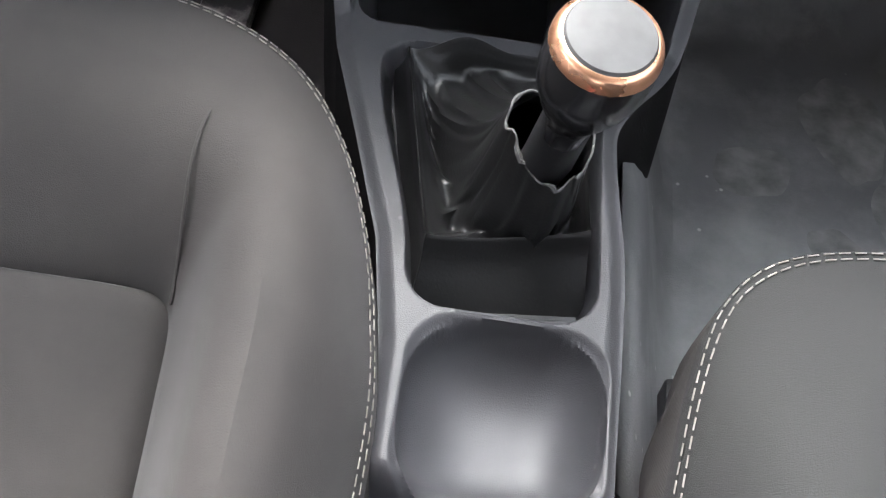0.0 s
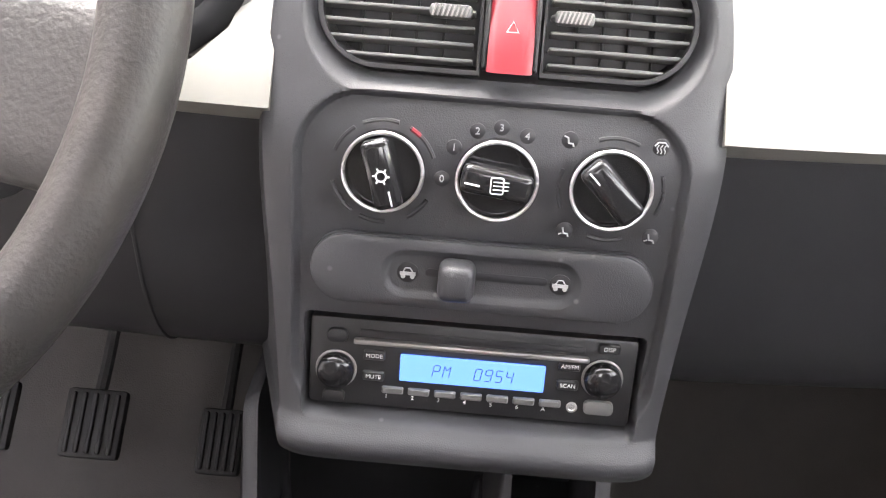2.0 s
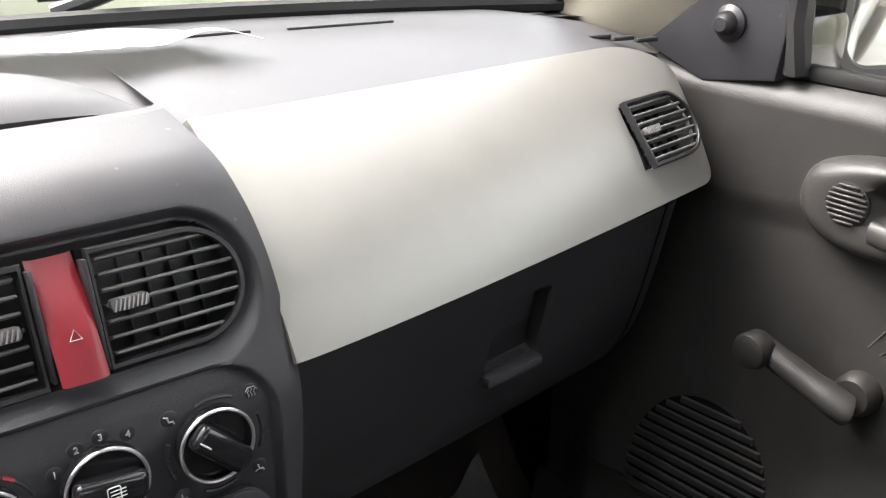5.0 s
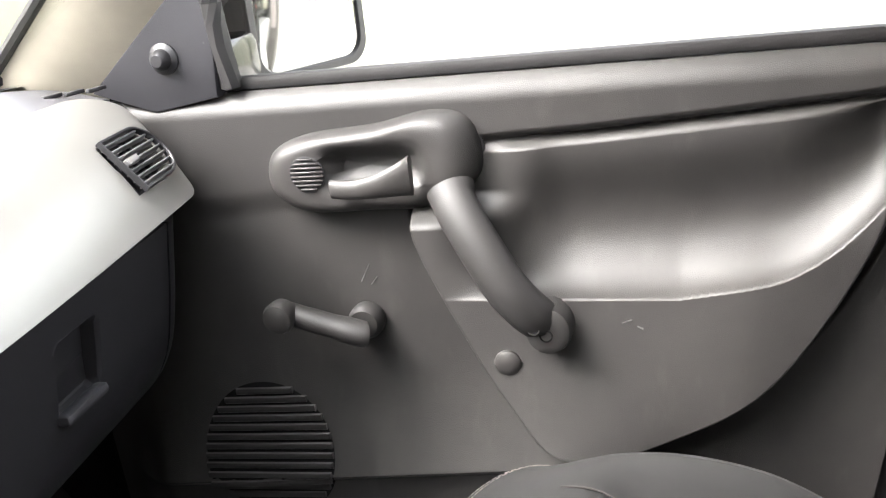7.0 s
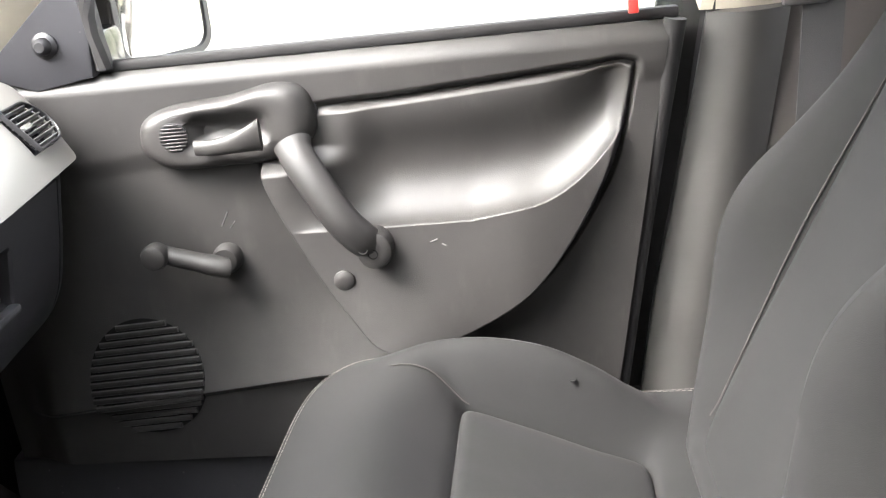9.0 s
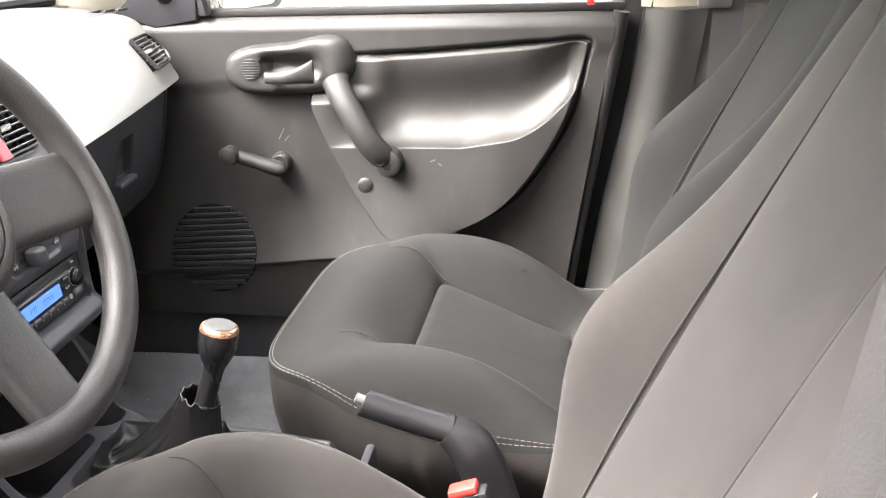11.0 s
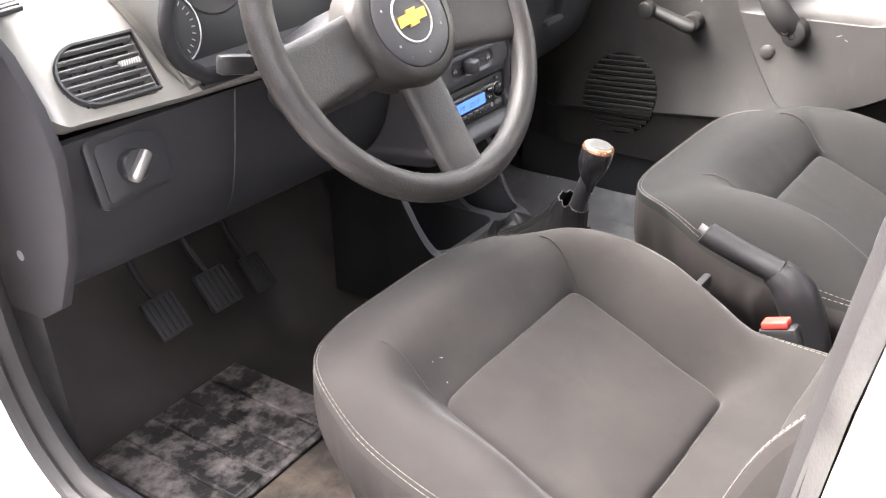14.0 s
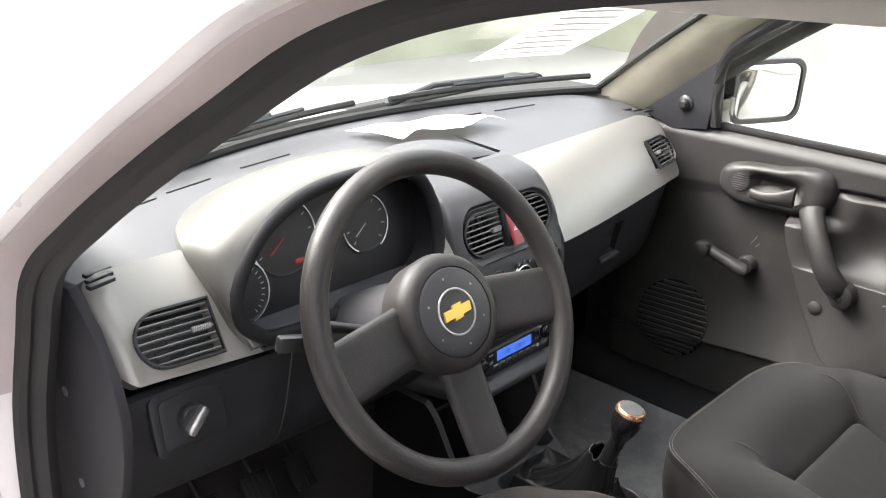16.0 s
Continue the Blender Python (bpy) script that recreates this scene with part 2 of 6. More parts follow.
PAPER = paper_mat("white paper", (0.84, 0.84, 0.82))
GOLD = mat("gold badge", (0.72, 0.48, 0.10), 0.32, metal=0.5, vary=0.12)
BELT = mat("grey belt webbing", (0.05, 0.05, 0.05), 0.8, bump=0.6, grain=900)
GROUND = mat("pale concrete ground", (0.29, 0.283, 0.268), 0.9, bump=0.4, grain=60, vary=0.1, scale=2)
BLOCKW = mat("plain grey of the light-blocking wall", (0.20, 0.197, 0.188), 0.9, bump=0.4, grain=60, vary=0.2, scale=1.5)
WALLM = mat("pale greenish yard wall", (0.38, 0.39, 0.30), 0.9, bump=0.4, grain=60, vary=0.25, scale=1.2)
LCD = glow("blue lit display", (0.009, 0.024, 0.098), 0.68)
LAMPRED = glow("red warning lamp", (0.020, 0.0014, 0.001), 1.0)
GLASS = glass_mat("clear car glass", (0.97, 0.99, 0.97))
MIRROR = mat("mirror silvering", (0.62, 0.63, 0.60), 0.03, metal=1.0, vary=0.01)
DIALP = mat("black dial print", (0.015, 0.015, 0.017), 0.5)


# ---- mesh helpers ----
def part(name, bm, material, parent=None, label="", smooth=True, m=None, crease=38):
    """Links a bmesh, or a pair of vertices and faces, as one mesh object."""
    me = bpy.data.meshes.new(name)
    if isinstance(bm, tuple):
        me.from_pydata(bm[0], [], bm[1])
    else:
        bm.to_mesh(me)
        bm.free()
    if m is not None:
        me.transform(m)
    for p in me.polygons:
        p.use_smooth = smooth
    if smooth:
        me.set_sharp_from_angle(angle=radians(crease))
    me.materials.append(material)
    return under(new(name, me), parent, label)


def under(ob, parent, label=""):
    """Makes ob a part of parent; both are laid out in the world."""
    if parent is not None:
        ob.parent = parent
        if parent.type == "EMPTY":
            ob.matrix_parent_inverse = Matrix.Translation(-parent.location)
    if label:
        ob["label"] = label
    return ob


def thing(name, label, category, at=(0, 0, 0), group="", kind=""):
    e = new(name)
    e.empty_display_size = 0.03
    e.location = at
    return tagged(e, label, category, group, kind)


def grid(f, nu, nv, cu=False, cv=False, cap=False):
    """Vertices and faces of a sheet f(u, v), u and v from 0 to 1."""
    vs = [tuple(f(i / (nu if cu else nu - 1), j / (nv if cv else nv - 1))) for i in range(nu) for j in range(nv)]
    fs = []
    for i in range(nu if cu else nu - 1):
        for j in range(nv if cv else nv - 1):
            a, b = i * nv + j, i * nv + (j + 1) % nv
            c, d = ((i + 1) % nu) * nv + (j + 1) % nv, ((i + 1) % nu) * nv + j
            fs.append((a, b, c, d))
    if cap and cv:
        fs.append(tuple(range(nv - 1, -1, -1)))
        fs.append(tuple((nu - 1) * nv + j for j in range(nv)))
    return vs, fs


def shell(f, nu, nv, depth, flip=False):
    """A sheet f(u, v) with a thickness: depth is a vector added for the back."""
    v1, f1 = grid(f, nu, nv)
    n = len(v1)
    v2 = [(x + depth[0], y + depth[1], z + depth[2]) for x, y, z in v1]
    fs = list(f1) + [tuple(reversed([k + n for k in q])) for q in f1]
    edge = [i * nv for i in range(nu)] + [(nu - 1) * nv + j for j in range(1, nv)] + [i * nv + nv - 1 for i in range(nu - 2, -1, -1)] + [j for j in range(nv - 2, 0, -1)]
    for a, b in zip(edge, edge[1:] + edge[:1]):
        fs.append((b, a, a + n, b + n))
    return v1 + v2, fs


def smooth_path(pts, n=8, closed=False):
    """Points on a smooth curve through the given ones."""
    P = [Vector(p) for p in pts]
    k, out = len(P), []
    for i in range(k if closed else k - 1):
        if closed:
            a, b, c, d = P[i - 1], P[i], P[(i + 1) % k], P[(i + 2) % k]
        else:
            b, c = P[i], P[i + 1]
            a = P[i - 1] if i else b * 2 - c
            d = P[i + 2] if i + 2 < k else c * 2 - b
        for j in range(n):
            t = j / n
            out.append(0.5 * ((2 * b) + (c - a) * t + (2 * a - 5 * b + 4 * c - d) * t * t + (3 * b - a - 3 * c + d) * t ** 3))
    if not closed:
        out.append(P[-1])
    return out


def tube(path, r, n=10, closed=False, flat=1.0, up=(0, 0, 1)):
    """A tube along a path; r a number or a list; flat squashes it along its second axis."""
    P = [Vector(p) for p in path]
    k = len(P)
    vs, fs = [], []
    for i in range(k):
        a = P[i - 1] if (i or closed) else P[0]
        b = P[(i + 1) % k] if (i < k - 1 or closed) else P[-1]
        t = (b - a).normalized()
        s = t.cross(Vector(up))
        s = s.normalized() if s.length > 1e-5 else t.orthogonal().normalized()
        w = s.cross(t)
        ri = r[i] if isinstance(r, (list, tuple)) else r
        for j in range(n):
            q = 2 * math.pi * j / n
            vs.append(tuple(P[i] + s * math.cos(q) * ri + w * math.sin(q) * ri * flat))
    for i in range(k if closed else k - 1):
        for j in range(n):
            a, b = i * n + j, i * n + (j + 1) % n
            c, d = ((i + 1) % k) * n + (j + 1) % n, ((i + 1) % k) * n + j
            fs.append((a, d, c, b))
    if not closed:
        fs.append(tuple(range(n)))
        fs.append(tuple((k - 1) * n + j for j in range(n - 1, -1, -1)))
    return vs, fs


def lathe(profile, n=32, sx=1.0, sy=1.0):
    """Turns rows of (radius, height) round z."""
    vs, fs = [], []
    for r, h in profile:
        for j in range(n):
            q = 2 * math.pi * j / n
            vs.append((r * math.cos(q) * sx, r * math.sin(q) * sy, h))
    k = len(profile)
    for i in range(k - 1):
        for j in range(n):
            fs.append((i * n + j, i * n + (j + 1) % n, (i + 1) * n + (j + 1) % n, (i + 1) * n + j))
    fs.append(tuple(range(n - 1, -1, -1)))
    fs.append(tuple((k - 1) * n + j for j in range(n)))
    return vs, fs


def rbox(sx, sy, sz, r=0.003, seg=2):
    bm = bmesh.new()
    bmesh.ops.create_cube(bm, size=1.0, matrix=Matrix.Diagonal((sx, sy, sz, 1)))
    bmesh.ops.bevel(bm, geom=list(bm.edges), offset=r, segments=seg, profile=0.5, affect="EDGES")
    return bm


def rbox_geo(sx, sy, sz):
    """A plain small block as vertices and faces."""
    v = [(x * sx / 2, y * sy / 2, z * sz / 2) for x in (-1, 1) for y in (-1, 1) for z in (-1, 1)]
    return v, [(0, 1, 3, 2), (4, 6, 7, 5), (0, 4, 5, 1), (2, 3, 7, 6), (0, 2, 6, 4), (1, 5, 7, 3)]


def outline(a, b, r, n=6):
    """A rounded rectangle of half sizes a, b."""
    pts = []
    for cx, cy, q0 in ((a - r, b - r, 0), (-a + r, b - r, 90), (-a + r, -b + r, 180), (a - r, -b + r, 270)):
        for i in range(n + 1):
            q = radians(q0 + 90 * i / n)
            pts.append((cx + r * math.cos(q), cy + r * math.sin(q)))
    return pts


def slab(pts, h, bev=0.001, seg=2):
    """A flat outline given height h, its top edges rounded; base at z = 0."""
    k = len(pts)
    cx, cy = sum(p[0] for p in pts) / k, sum(p[1] for p in pts) / k
    rows = [(0.0, 0.0)] + [(bev * (1 - math.cos(math.pi / 2 * i / seg)), h - bev + bev * math.sin(math.pi / 2 * i / seg)) for i in range(seg + 1)]
    vs, fs = [], []
    for ins, z in rows:
        for x, y in pts:
            d = math.hypot(x - cx, y - cy) or 1
            f = max(0.0, 1 - ins / d)
            vs.append((cx + (x - cx) * f, cy + (y - cy) * f, z))
    for i in range(len(rows) - 1):
        for j in range(k):
            fs.append((i * k + j, i * k + (j + 1) % k, (i + 1) * k + (j + 1) % k, (i + 1) * k + j))
    fs.append(tuple(range(k - 1, -1, -1)))
    fs.append(tuple((len(rows) - 1) * k + j for j in range(k)))
    return vs, fs


def ring_slab(outer, inner, h, bev=0.001):
    """A flat frame between two outlines of as many points, of height h."""
    k = len(outer)
    vs = [(x, y, 0) for x, y in outer] + [(x, y, h - bev) for x, y in outer]
    vs += [(x * 0.5 * 0 + x, y, h) for x, y in [(o[0] + (i[0] - o[0]) * 0.15, o[1] + (i[1] - o[1]) * 0.15) for o, i in zip(outer, inner)]]
    vs += [(o[0] + (i[0] - o[0]) * 0.85, o[1] + (i[1] - o[1]) * 0.85, h) for o, i in zip(outer, inner)]
    vs += [(x, y, h - bev) for x, y in inner] + [(x, y, 0) for x, y in inner]
    fs = []
    for i in range(5):
        for j in range(k):
            fs.append((i * k + j, i * k + (j + 1) % k, (i + 1) * k + (j + 1) % k, (i + 1) * k + j))
    return vs, fs


def moved(geo, m):
    return [tuple(m @ Vector(v)) for v in geo[0]], geo[1]


def joined(*geos):
    vs, fs = [], []
    for v, f in geos:
        k = len(vs)
        vs += v
        fs += [tuple(i + k for i in q) for q in f]
    return vs, fs


def facing(x, y, z, lean=0.0, turn=0.0):
    """A pose whose own z looks to the seats (-y), leaning back by lean degrees, its y up."""
    return pose(x, y, z, 0, 0, turn) @ pose(0, 0, 0, 90 - lean)


def sstep(a, b, x):
    t = min(1.0, max(0.0, (x - a) / (b - a)))
    return t * t * (3 - 2 * t)


def curve_at(rows, t):
    """A soft curve through (t, value) rows."""
    n = len(rows)
    if t <= rows[0][0]:
        return rows[0][1]
    if t >= rows[-1][0]:
        return rows[-1][1]
    for i in range(n - 1):
        (a, va), (b, vb) = rows[i], rows[i + 1]
        if t <= b:
            ma = (vb - rows[i - 1][1]) / (b - rows[i - 1][0]) if i else (vb - va) / (b - a)
            mb = (rows[i + 2][1] - va) / (rows[i + 2][0] - a) if i + 2 < n else (vb - va) / (b - a)
            h, k = b - a, (t - a) / (b - a)
            return va * (1 + 2 * k) * (1 - k) ** 2 + h * ma * k * (1 - k) ** 2 + vb * k * k * (3 - 2 * k) + h * mb * k * k * (k - 1)


def words(text, size, material, m, parent, name="lettering", depth=0.0004):
    cu = bpy.data.curves.new(name, "FONT")
    cu.body, cu.size, cu.extrude, cu.align_x, cu.align_y = text, size, depth, "CENTER", "CENTER"
    tmp = bpy.data.objects.new("tmp", cu)
    scene.collection.objects.link(tmp)
    dg = bpy.context.evaluated_depsgraph_get()
    me = bpy.data.meshes.new_from_object(tmp.evaluated_get(dg))
    bpy.data.objects.remove(tmp)
    me.materials.clear()
    me.materials.append(material)
    me.transform(m)
    return under(new(name, me), parent)


# ---- setting: ground, yard wall, car shell ----
def ground_f(u, v):
    return (-300 + 600 * u, -300 + 600 * v, -0.33)


tagged(part("ground", grid(ground_f, 8, 8), GROUND, label="pale dusty concrete yard ground"), "", "ground", kind="structure")
tagged(part("wall_yard", rbox(16, 0.2, 3.4, 0.02), WALLM, m=pose(3.0, 5.2, 1.3, 0, 0, -8)), "pale greenish rendered yard wall", "wall", kind="structure")
tagged(part("wall_side", rbox(0.2, 14, 2.6, 0.02), WALLM, m=pose(6.5, -1.5, 0.9)), "pale rendered yard wall beside the car", "wall", kind="structure")

# unseen wall, added to keep low sky light off the driver's side
tagged(part("wall_light_block", rbox(0.2, 9, 2.7, 0.02), BLOCKW, m=pose(-2.7, 0.2, 1.02)), "unseen grey wall that blocks light from the driver's side", "wall", kind="structure")

# floor pan with a raised tunnel and a toe board
def floor_f(u, v):
    x, y = -0.66 + 1.32 * u, -1.9 + 2.5 * v
    z = 0.045 + 0.13 * math.exp(-(x / 0.10) ** 4)
    z += 0.42 * sstep(0.28, 0.60, y)
    z += 0.05 * sstep(0.56, 0.64, abs(x))
    return (x, y, z)


def cover_f(u, v):
    x, y = 0.066 + 0.509 * u, -0.30 + 0.66 * v
    return (x, y, 0.050 + 0.19 * sstep(0.150, 0.060, x) + 0.05 * sstep(0.53, 0.575, x) + 0.42 * sstep(0.28, 0.60, y) + 0.001 * math.sin(40 * x) * math.sin(33 * y))


tagged(part("floor_cover", shell(cover_f, 50, 50, (0, 0, -0.003)), FLOORD), "dusty grey floor covering with old footprints before the passenger seat", "floor", kind="structure")
def print_f(cx, cy, a, b, turn):
    """A shoe print that lies on the floor covering."""
    def f(u, v):
        q = 2 * math.pi * u
        r = v * (1 + 0.22 * noise.noise((math.cos(q) * 1.5 + cx * 9, math.sin(q) * 1.5, cy * 9)) + 0.10 * math.cos(2 * q))
        x, y = a * r * math.cos(q), b * r * math.sin(q)
        c, s_ = math.cos(radians(turn)), math.sin(radians(turn))
        px, py = cx + x * c - y * s_, cy + x * s_ + y * c
        z = cover_f((px - 0.066) / 0.509, (py + 0.30) / 0.66)[2]
        return (px, py, z + 0.0012 * (1.2 - v))
    return grid(f, 40, 8, cu=True)


for cx, cy, a, b, turn in ((0.222, 0.110, 0.036, 0.032, 20), (0.315, 0.185, 0.036, 0.075, 8), (0.372, 0.080, 0.040, 0.050, -15), (0.290, 0.030, 0.022, 0.030, 30)):
    tagged(part("shoe_print", print_f(cx, cy, a, b, turn), DUSTP), "pale dusty shoe print on the floor covering", "dust", kind="structure")
tagged(part("floor", shell(floor_f, 60, 60, (0, 0, -0.03)), FLOORV), "black dusty moulded car floor covering", "floor", kind="structure")


def sweep_band(path, prof, closed=False):
    """Sweeps a profile of (outward x, in-plane offset) along a path in a y-z plane; the offset is to the path's left."""
    P = [Vector(p) for p in path]
    k, n = len(P), len(prof)
    vs, fs = [], []
    for i in range(k):
        a, b = P[max(0, i - 1)], P[min(k - 1, i + 1)]
        t = (b - a)
        t.x = 0
        t.normalize()
        nrm = Vector((0, -t.z, t.y))
        for ox, on in prof:
            vs.append(tuple(P[i] + Vector((ox, 0, 0)) + nrm * on))
    for i in range(k - 1):
        for j in range(n):
            a, b = i * n + j, i * n + (j + 1) % n
            fs.append((a, b, b + n, a + n))
    return vs, fs


# door opening of the driver's side, from the sill's back up over the roof to the B pillar's foot
APERTURE = [(-0.668, -0.62, 0.215), (-0.672, -0.3, 0.213), (-0.674, 0.0, 0.213), (-0.674, 0.085, 0.245), (-0.674, 0.132, 0.33), (-0.674, 0.145, 0.45), (-0.671, 0.136, 0.58), (-0.666, 0.106, 0.69), (-0.662, 0.072, 0.775), (-0.656, -0.020, 0.849),
            (-0.648, -0.135, 0.928), (-0.640, -0.245, 0.997), (-0.63, -0.357, 1.062), (-0.62, -0.5, 1.106), (-0.61, -0.72, 1.135), (-0.612, -0.785, 1.11), (-0.622, -0.757, 0.95), (-0.645, -0.708, 0.66), (-0.660, -0.668, 0.36), (-0.668, -0.62, 0.215)]
AP = smooth_path(APERTURE, 6)


def side_of(sign, pts):
    return [(p[0] * -sign, p[1], p[2]) for p in pts]


for sign, tag in ((-1, "left"), (1, "right")):
    path = side_of(-1 if sign < 0 else 1, AP)
    if sign > 0:
        path = [(abs(p[0]) + 0.0, p[1], p[2]) for p in AP]
    o = sign
    frame_p = [(0.024 * o, 0.010), (0.050 * o, 0.013), (0.075 * o, 0.030), (0.085 * o, 0.085), (0.088 * o, 0.20), (0.02 * o, 0.19), (0.02 * o, 0.03)]
    fr = part("door_frame", sweep_band(path, [(a, -b) for a, b in frame_p]), BODY if sign < 0 else TRIMP)
    tagged(fr, "silver white painted door aperture frame" if sign < 0 else "dark trimmed door aperture frame", "door frame", kind="structure")
    lip = part("aperture_lip", sweep_band([p for p in path if p[2] > 0.60 and p[1] > -0.78], [(0.022 * o, -0.0085), (0.0460 * o, -0.0112), (0.0620 * o, -0.0180), (0.0665 * o, -0.036), (0.060 * o, -0.036), (0.022 * o, -0.020)]), LIPSHADE)
    tagged(lip, "inner lip of the door opening in shaded body paint colour", "door frame", kind="structure")
    fl = part("seal_flange", sweep_band(path, [(-0.004 * o, -0.010), (0.012 * o, -0.008), (0.026 * o, -0.0095), (0.026 * o, -0.024), (-0.004 * o, -0.024)]), FLANGE)
    tagged(fl, "scuffed grey flange carrying the door seal", "seal", kind="structure")
    seal = part("weatherstrip", sweep_band(path, [(-0.004 * o, 0.010), (0.004 * o, 0.013), (0.012 * o, 0.008), (0.016 * o, 0.001), (0.021 * o, 0.004), (0.029 * o, 0.001), (0.031 * o, -0.010), (0.006 * o, -0.020), (-0.012 * o, -0.012), (-0.012 * o, 0.002)]), RUBBER)
    tagged(seal, "black rubber door weatherstrip round the opening", "weatherstrip", kind="structure")

# lower body side and rear panel of the driver's side
tagged(part("sill_outer", grid(lambda u, v: (-0.70 - 0.10 * math.sin(1.2 * v), -0.85 + 1.25 * u, 0.20 - 0.40 * v), 8, 10), BODY), "silver white outer sill panel", "car body", kind="structure")


def fender_f(u, v):
    return (-0.72 - 0.08 * math.sin(math.pi * v * 0.8), 0.34 + 1.0 * u, 0.72 - 0.85 * v + 0.02 * u)


tagged(part("fender", shell(fender_f, 10, 12, (0.01, 0, 0)), BODY), "silver white front wing", "car body", kind="structure")


def rear_side_f(u, v):
    return (-0.74 - 0.04 * math.sin(math.pi * v), -0.70 - 1.2 * u - 0.06 * v, -0.05 + 0.80 * v)


tagged(part("rear_door_panel", shell(rear_side_f, 10, 12, (0.02, 0, 0)), BODY), "silver white rear door skin", "car body", kind="structure")

def base_y(x):
    return 0.40 - 0.40 * abs(x) ** 2.0 * 1.1


# cowl between screen and bonnet
tagged(part("cowl", grid(lambda u, v: (-0.68 + 1.36 * u, base_y(-0.68 + 1.36 * u) - 0.01 + (0.58 - base_y(-0.68 + 1.36 * u)) * v, 0.742 - 0.012 * v), 24, 4), RUBBER), "black cowl panel at the foot of the windscreen", "cowl", kind="structure")

# bonnet
def bonnet_f(u, v):
    x = -0.70 + 1.4 * u
    y = 0.52 - 0.12 * abs(2 * u - 1) ** 2 + 0.95 * v
    return (x, y, 0.735 - 0.08 * v - 0.03 * (2 * u - 1) ** 2 - 0.14 * v ** 3)


tagged(part("bonnet", shell(bonnet_f, 20, 16, (0, 0, -0.012)), BODY), "silver white bonnet", "car body", kind="structure")

# windscreen, roof lining, back of the cabin
def screen_f(u, v):
    x = -0.63 + 1.26 * u
    k = 1 - 0.06 * v
    yb, zb = base_y(x) + 0.02, 0.752
    yt, zt = -0.30 - 0.12 * abs(x) ** 2, 1.13 - 0.10 * x * x
    return (x * k, yb + (yt - yb) * v, zb + (zt - zb) * v)


ws = part("window_1", shell(screen_f, 72, 36, (0, 0.004, 0.004)), GLASS)
ws.visible_shadow = False
tagged(ws, "clear windscreen glass", "windscreen", kind="structure")
tagged(part("screen_seal", tube([screen_f(i / 40, 0.0) for i in range(41)], 0.010, 8), RUBBER), "black rubber strip at the foot of the windscreen", "seal", kind="structure")


def roof_f(u, v):
    x = -0.60 + 1.2 * u
    y = -0.30 - 1.75 * v - 0.12 * abs(x) ** 2
    return (x, y, 1.13 + 0.03 * math.sin(math.pi * min(1, v)) - 0.12 * x * x)


tagged(part("ceiling", shell(roof_f, 20, 20, (0, 0, 0.03)), ROOFL), "light woven roof lining", "ceiling", kind="structure")
tagged(part("wall_back", rbox(1.24, 0.05, 0.75, 0.02), TRIMP, m=pose(0, -2.05, 0.40)), "dark trim closing the rear of the cabin", "wall", kind="structure")
for sgn in (-1, 1):
    tagged(part("wall_rear_side", rbox(0.04, 1.32, 0.76, 0.02), TRIMP, m=pose(sgn * 0.665, -1.42, 0.34)), "dark rear door trim", "wall", kind="structure")


for sgn in (-1, 1):
    edge = smooth_path([(sgn * 0.583, 0.287, 0.742), (sgn * 0.568, 0.122, 0.874), (sgn * 0.553, -0.018, 0.973), (sgn * 0.528, -0.198, 1.081), (sgn * 0.498, -0.33, 1.136)], 6)
    tagged(part("screen_side_seal", tube(edge, 0.007, 8), RUBBER), "black rubber strip along the windscreen's edge", "seal", kind="structure")


# pillars
def pillar_band(name, inner, outer, depth, material, label):
    a, b = smooth_path(inner, 8), smooth_path(outer, 8)
    n = len(a)

    def f(u, v):
        i = min(n - 1, round(u * (n - 1)))
        p = a[i].lerp(b[i], v)
        return p + Vector(depth) * math.sin(math.pi * v)
    return tagged(part(name, shell(f, n, 9, (depth[0] * -2.0, 0.0, 0.01)), material), label, "pillar", kind="structure")


pillar_band("pillar_a", [(0.585, 0.285, 0.735), (0.57, 0.12, 0.868), (0.555, -0.02, 0.967), (0.53, -0.20, 1.075), (0.50, -0.33, 1.13)],
            [(0.635, 0.17, 0.70), (0.63, 0.075, 0.80), (0.62, -0.04, 0.90), (0.60, -0.20, 1.0), (0.58, -0.36, 1.07)], (-0.012, 0, 0), BEIGE, "beige inner trim of the passenger windscreen pillar")
pillar_band("pillar_a", [(-0.585, 0.285, 0.735), (-0.57, 0.12, 0.868), (-0.555, -0.02, 0.967), (-0.53, -0.20, 1.075), (-0.50, -0.33, 1.13)],
            [(-0.645, 0.19, 0.73), (-0.64, 0.085, 0.83), (-0.635, -0.02, 0.91), (-0.615, -0.24, 1.05), (-0.60, -0.36, 1.10)], (0.012, 0, 0), TRIMP, "dark inner trim of the driver's windscreen pillar")
